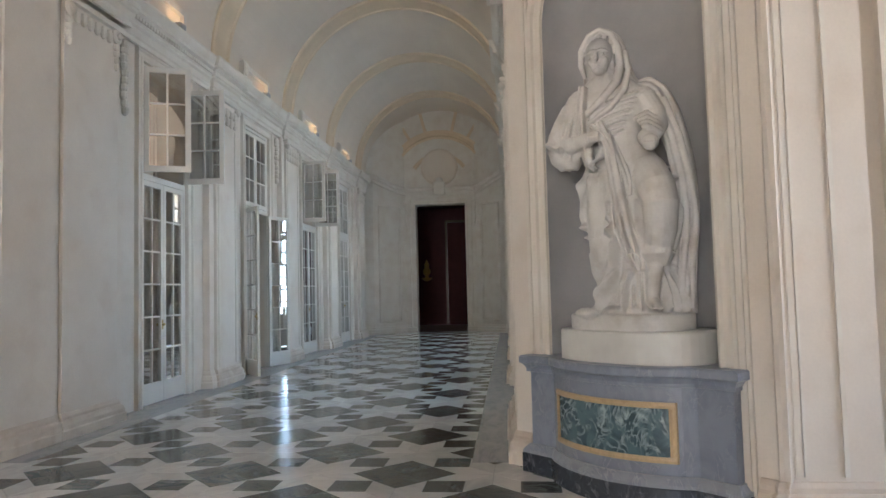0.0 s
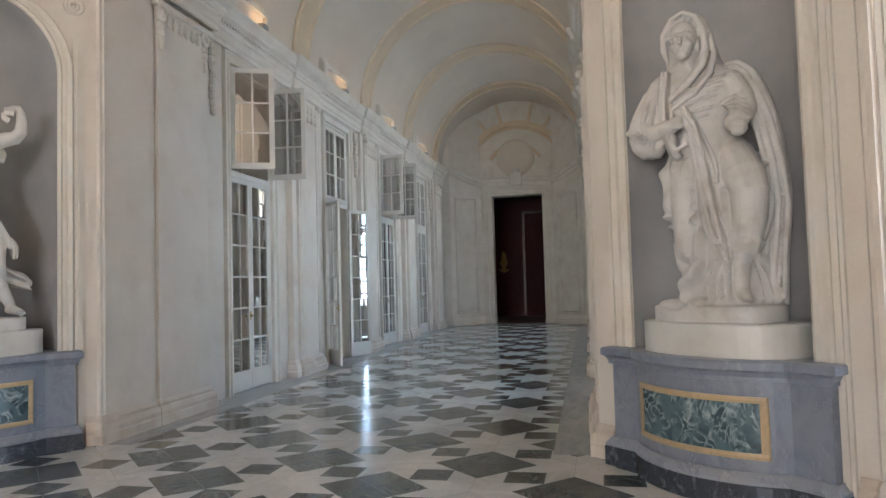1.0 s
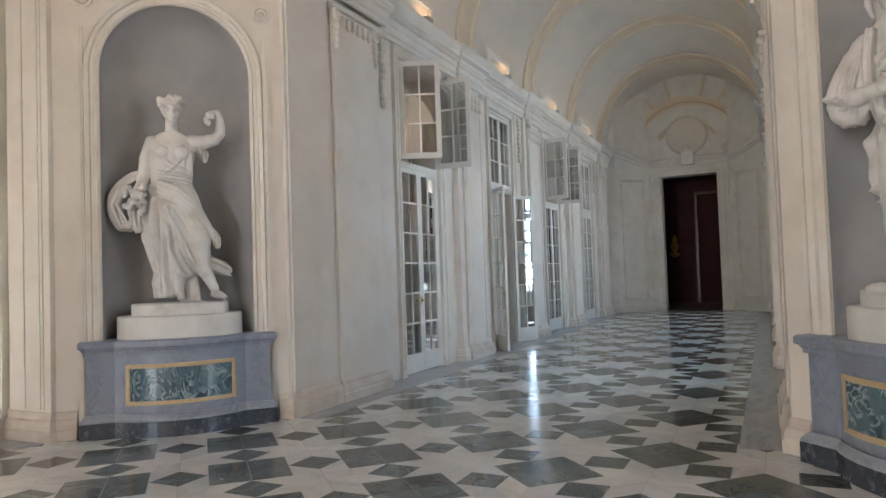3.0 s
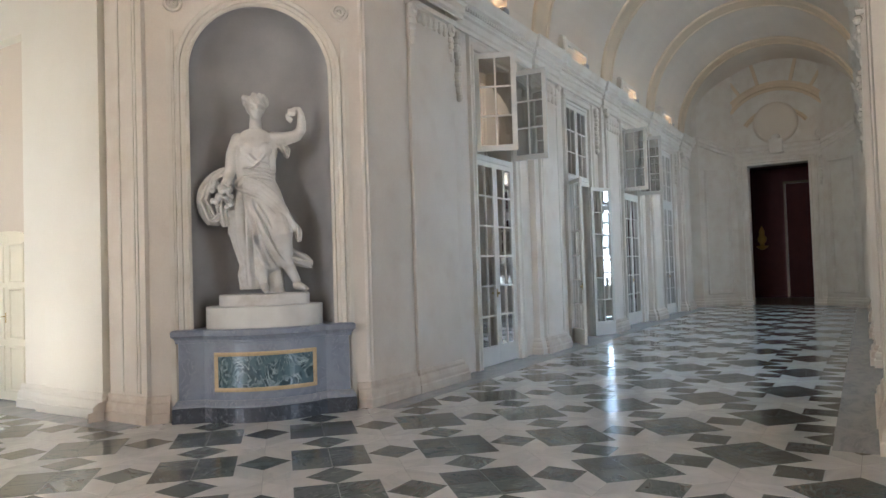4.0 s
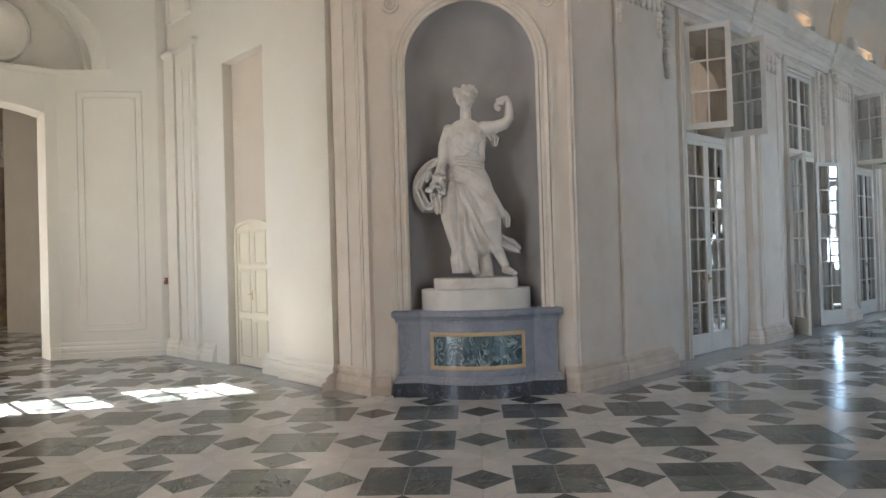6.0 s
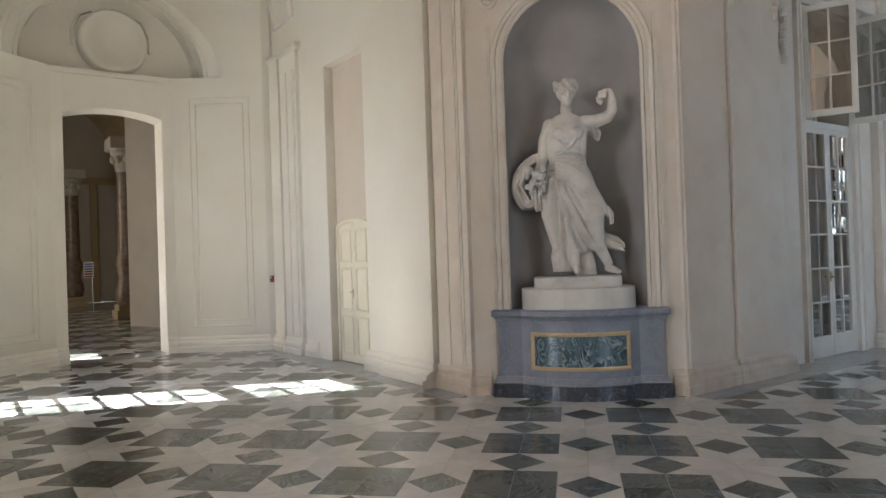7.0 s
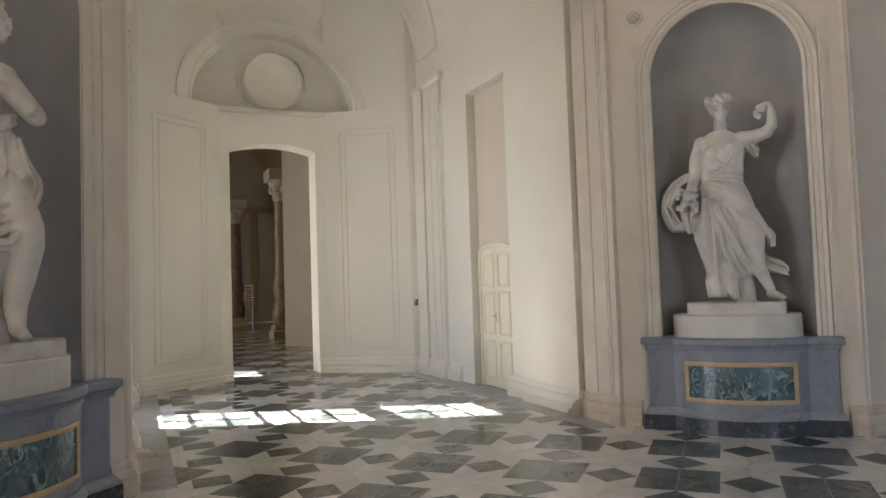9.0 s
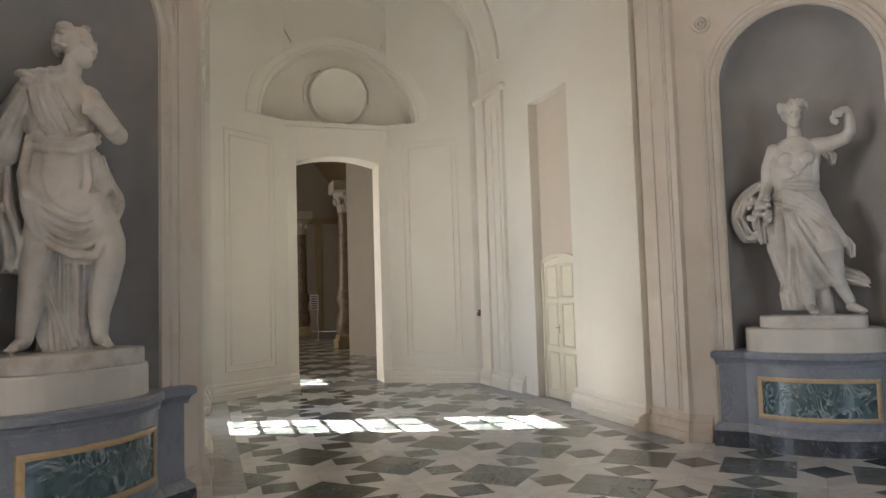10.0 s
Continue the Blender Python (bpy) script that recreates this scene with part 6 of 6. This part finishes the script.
def hall_column(x, y):
    """Marbled column on a swelling baluster foot, with a carved capital."""
    root = tagged(new("column"), "brown veined marble column with swelling foot and carved capital", "column", group="hall columns")
    at = Matrix.Translation((x, y, 0))
    bm = bmesh.new()
    add_lathe(bm, [(0.27, 2.05), (0.28, 2.15), (0.27, 3.0), (0.25, 4.6), (0.28, 4.66)], at, 24)
    part("shaft", bm, COLUMN_STONE, root, smooth=True)
    bm = bmesh.new()
    add_lathe(bm, [(0.30, 0.42), (0.36, 0.5), (0.40, 0.75), (0.36, 1.0), (0.27, 1.25), (0.30, 1.45), (0.37, 1.65), (0.36, 1.85), (0.30, 1.98), (0.31, 2.05)], at, 24)
    part("swelling_foot", bm, COLUMN_STONE, root, smooth=True)
    bm = box_mesh(((x - 0.42, y - 0.42, 0), (x + 0.42, y + 0.42, 0.25)), ((x - 0.36, y - 0.36, 0.251), (x + 0.36, y + 0.36, 0.42)), bevel=0.02)
    part("plinth", bm, OCHRE_HALL, root)
    bm = bmesh.new()
    add_lathe(bm, [(0.27, 4.66), (0.30, 4.75), (0.30, 5.0), (0.38, 5.2), (0.42, 5.25), (0.42, 5.35)], at, 16)
    for k in range(8):
        a = math.pi * k / 4
        add_ball(bm, (x + 0.34 * math.cos(a), y + 0.34 * math.sin(a), 5.05), (0.10, 0.10, 0.14), None, 8)
    part("capital", bm, HALL_WALL, root)
    bm = box_mesh(((x - 0.5, y - 0.5, 5.36), (x + 0.5, y + 0.5, 5.75)), bevel=0.03)
    part("impost", bm, HALL_WALL, root)


hall_column(2.2, 21.9)
hall_column(1.75, 30.5)

# information panel on a thin stand in the hall
sign = tagged(new("information_stand"), "thin metal stand with a blue and red lettered panel", "sign")
bm = bmesh.new()
add_tube(bm, [(1.80, 26.0, 0.0), (1.80, 26.0, 1.5)], [0.02, 0.02], 8)
add_lathe(bm, [(0.001, 0.0), (0.18, 0.0), (0.18, 0.02), (0.001, 0.03)], Matrix.Translation((1.80, 26.0, 0)), 16)
part("stand", bm, STEEL, sign)
bm = box_mesh(((1.50, 25.96, 1.25), (1.82, 25.98, 1.85)))
part("panel", bm, WHITE_SIGN, sign)
for k in range(6):
    bm = box_mesh(((1.53, 25.95, 1.29 + 0.09 * k), (1.79, 25.957, 1.34 + 0.09 * k)))
    part("text_bar", bm, RED_SIGN if k < 3 else BLUE_SIGN, sign)

# ---- outside: gravel court to the horizon ----
bm = bmesh.new()
for a, b in (((-400, -400, -0.6), (400, 400, -0.4)),):
    add_box(bm, a, b)
setting(part("ground", bm, GRAVEL), "pale gravel court outside", "ground")
# the hall window's lamp, then an added warm fill before the solid west wall
window_or_fill_light(-3.3, 13.2, 2.2, (1, 0), 1.1, 4.2, 1.0, (1.0, 0.86, 0.68))
window_or_fill_light(-5.9, 22.0, 2.5, (1, 0), 1.4, 4.0, HALL_W * 3, (1.0, 0.86, 0.68))

# ---- floor tiles: eight-pointed stars, squares of four and diamonds ----
def clip(poly, planes):
    """A convex outline cut by half planes (a, b, c): a x + b y <= c."""
    for a, b, c in planes:
        out = []
        for i, p in enumerate(poly):
            q = poly[(i + 1) % len(poly)]
            dp, dq = a * p[0] + b * p[1] - c, a * q[0] + b * q[1] - c
            if dp <= 0:
                out.append(p)
            if dp * dq < 0:
                k = dp / (dp - dq)
                out.append((p[0] + (q[0] - p[0]) * k, p[1] + (q[1] - p[1]) * k))
        poly = out
        if len(poly) < 3:
            return []
    return poly


def area(poly):
    return abs(sum(p[0] * q[1] - q[0] * p[1] for p, q in zip(poly, poly[1:] + poly[:1]))) / 2


OCT = [(1, 0, 4.25), (-1, 0, 4.25), (0, 1, 4.25), (0, -1, 4.25)] + [(sx * R2, sy * R2, 4.80) for sx in (-1, 1) for sy in (-1, 1)]
REGIONS = [OCT,
           [(-1, 0, -4.25), (1, 0, 23.6), (0, 1, BORDER), (0, -1, BORDER)],
           [(0, -1, -4.25), (0, 1, 11.1), (1, 0, BORDER), (-1, 0, BORDER)],
           [(1, 0, -4.25), (-1, 0, 7.9), (0, 1, BORDER), (0, -1, BORDER)],
           [(0, 1, -4.25), (0, -1, 7.9), (1, 0, BORDER), (-1, 0, BORDER)],
           [(0, -1, -11.95), (0, 1, 27.0), (1, 0, 2.6), (-1, 0, 2.6)]]
SIDE_S = PITCH / (2 + math.sqrt(2))
CT, ST = math.cos(FLOOR_TURN), math.sin(FLOOR_TURN)
GAP = 0.0022


def shrink(poly, g=GAP):
    cx, cy = sum(p[0] for p in poly) / len(poly), sum(p[1] for p in poly) / len(poly)
    r = max(math.hypot(p[0] - cx, p[1] - cy) for p in poly)
    k = 1 - g / (r * 0.6)
    return [(cx + (p[0] - cx) * k, cy + (p[1] - cy) * k) for p in poly]


def cell_pieces():
    """The pieces that belong to one star, in the lattice's own axes."""
    s = SIDE_S
    out = []
    for k in range(8):
        a, b = radians(22.5 + 45 * k - 22.5), radians(22.5 + 45 * k + 22.5)
        p, q = (s * math.cos(a), s * math.sin(a)), (s * math.cos(b), s * math.sin(b))
        out.append(("star_tile", [(0, 0), p, (p[0] + q[0], p[1] + q[1]), q]))
    h = s * R2
    for cx, cy in ((PITCH / 2, 0), (0, PITCH / 2)):
        out.append(("diamond_tile", [(cx + h, cy), (cx, cy + h), (cx - h, cy), (cx, cy - h)]))
    c = PITCH / 2
    for sx in (-1, 1):
        for sy in (-1, 1):
            out.append(("square_tile", [(c, c), (c + sx * s, c), (c + sx * s, c + sy * s), (c, c + sy * s)]))
    return out


PIECES = cell_pieces()
found = {"star_tile": [], "diamond_tile": [], "square_tile": []}
for i in range(-26, 40):
    for j in range(-26, 40):
        ox, oy = i * PITCH, j * PITCH
        wx, wy = ox * CT - oy * ST, ox * ST + oy * CT
        if not (-9 < wx < 25.5 and -9 < wy < 27.5) or (wx > 6 and abs(wy) > 4) or (wx < -6.5 and wy > 6 and wy < 11) or (wy > 6 and abs(wx) > 6.5) or (wx < -6 and wy < -6):
            continue
        for name, poly in PIECES:
            base = shrink([((ox + x) * CT - (oy + y) * ST, (ox + x) * ST + (oy + y) * CT) for x, y in poly])
            for reg in REGIONS:
                cut = clip(base, reg)
                if cut and area(cut) > 0.0008:
                    found[name].append((cut, len(cut) == 4 and abs(area(cut) - area(base)) < 1e-7))


def tile_mesh(name, poly, mat):
    """A slab with a fine eased edge, about its own middle."""
    cx, cy = sum(p[0] for p in poly) / len(poly), sum(p[1] for p in poly) / len(poly)
    k = len(poly)
    rim = [(p[0] - cx, p[1] - cy) for p in poly]
    verts = [(x, y, -0.012) for x, y in rim] + [(x, y, -0.0008) for x, y in rim] + [(x * 0.992, y * 0.992, 0.0) for x, y in rim]
    faces = [tuple(range(2 * k, 3 * k))]
    for a in (0, k):
        faces += [(a + i, a + (i + 1) % k, a + k + (i + 1) % k, a + k + i) for i in range(k)]
    return verts, faces, cx, cy


LABEL = {"star_tile": TILE_WHITE, "diamond_tile": TILE_GREEN, "square_tile": TILE_GREEN}
for name, pieces in found.items():
    mat = LABEL[name]

    def nearness(item):
        cx, cy = sum(p[0] for p in item[0]) / len(item[0]), sum(p[1] for p in item[0]) / len(item[0])
        return math.hypot(cx - 1.2, cy - 1.2)
    pieces.sort(key=nearness)
    shared = {}
    for poly, whole in pieces[:300]:
        verts, faces, cx, cy = tile_mesh(name, poly, mat)
        key = tuple(round(c, 3) for v in verts[:4] for c in v[:2]) if whole else None
        me = shared.get(key) if key else None
        if me is None:
            me = bpy.data.meshes.new(name)
            me.from_pydata(verts, [], faces)
            me.materials.append(mat)
            if key:
                shared[key] = me
        ob = new(name, me)
        ob.location = (cx, cy, random.uniform(-0.0003, 0.0003))
        ob.parent = floor
    allv, allf = [], []
    for poly, whole in pieces[300:]:
        verts, faces, cx, cy = tile_mesh(name, poly, mat)
        o = len(allv)
        allv += [(x + cx, y + cy, z) for x, y, z in verts]
        allf += [tuple(o + i for i in f) for f in faces]
    if allv:
        me = bpy.data.meshes.new(name)
        me.from_pydata(allv, [], allf)
        me.materials.append(mat)
        ob = new("far_" + name + "s", me)
        ob.parent = floor
        ob["kind"] = "stuff"
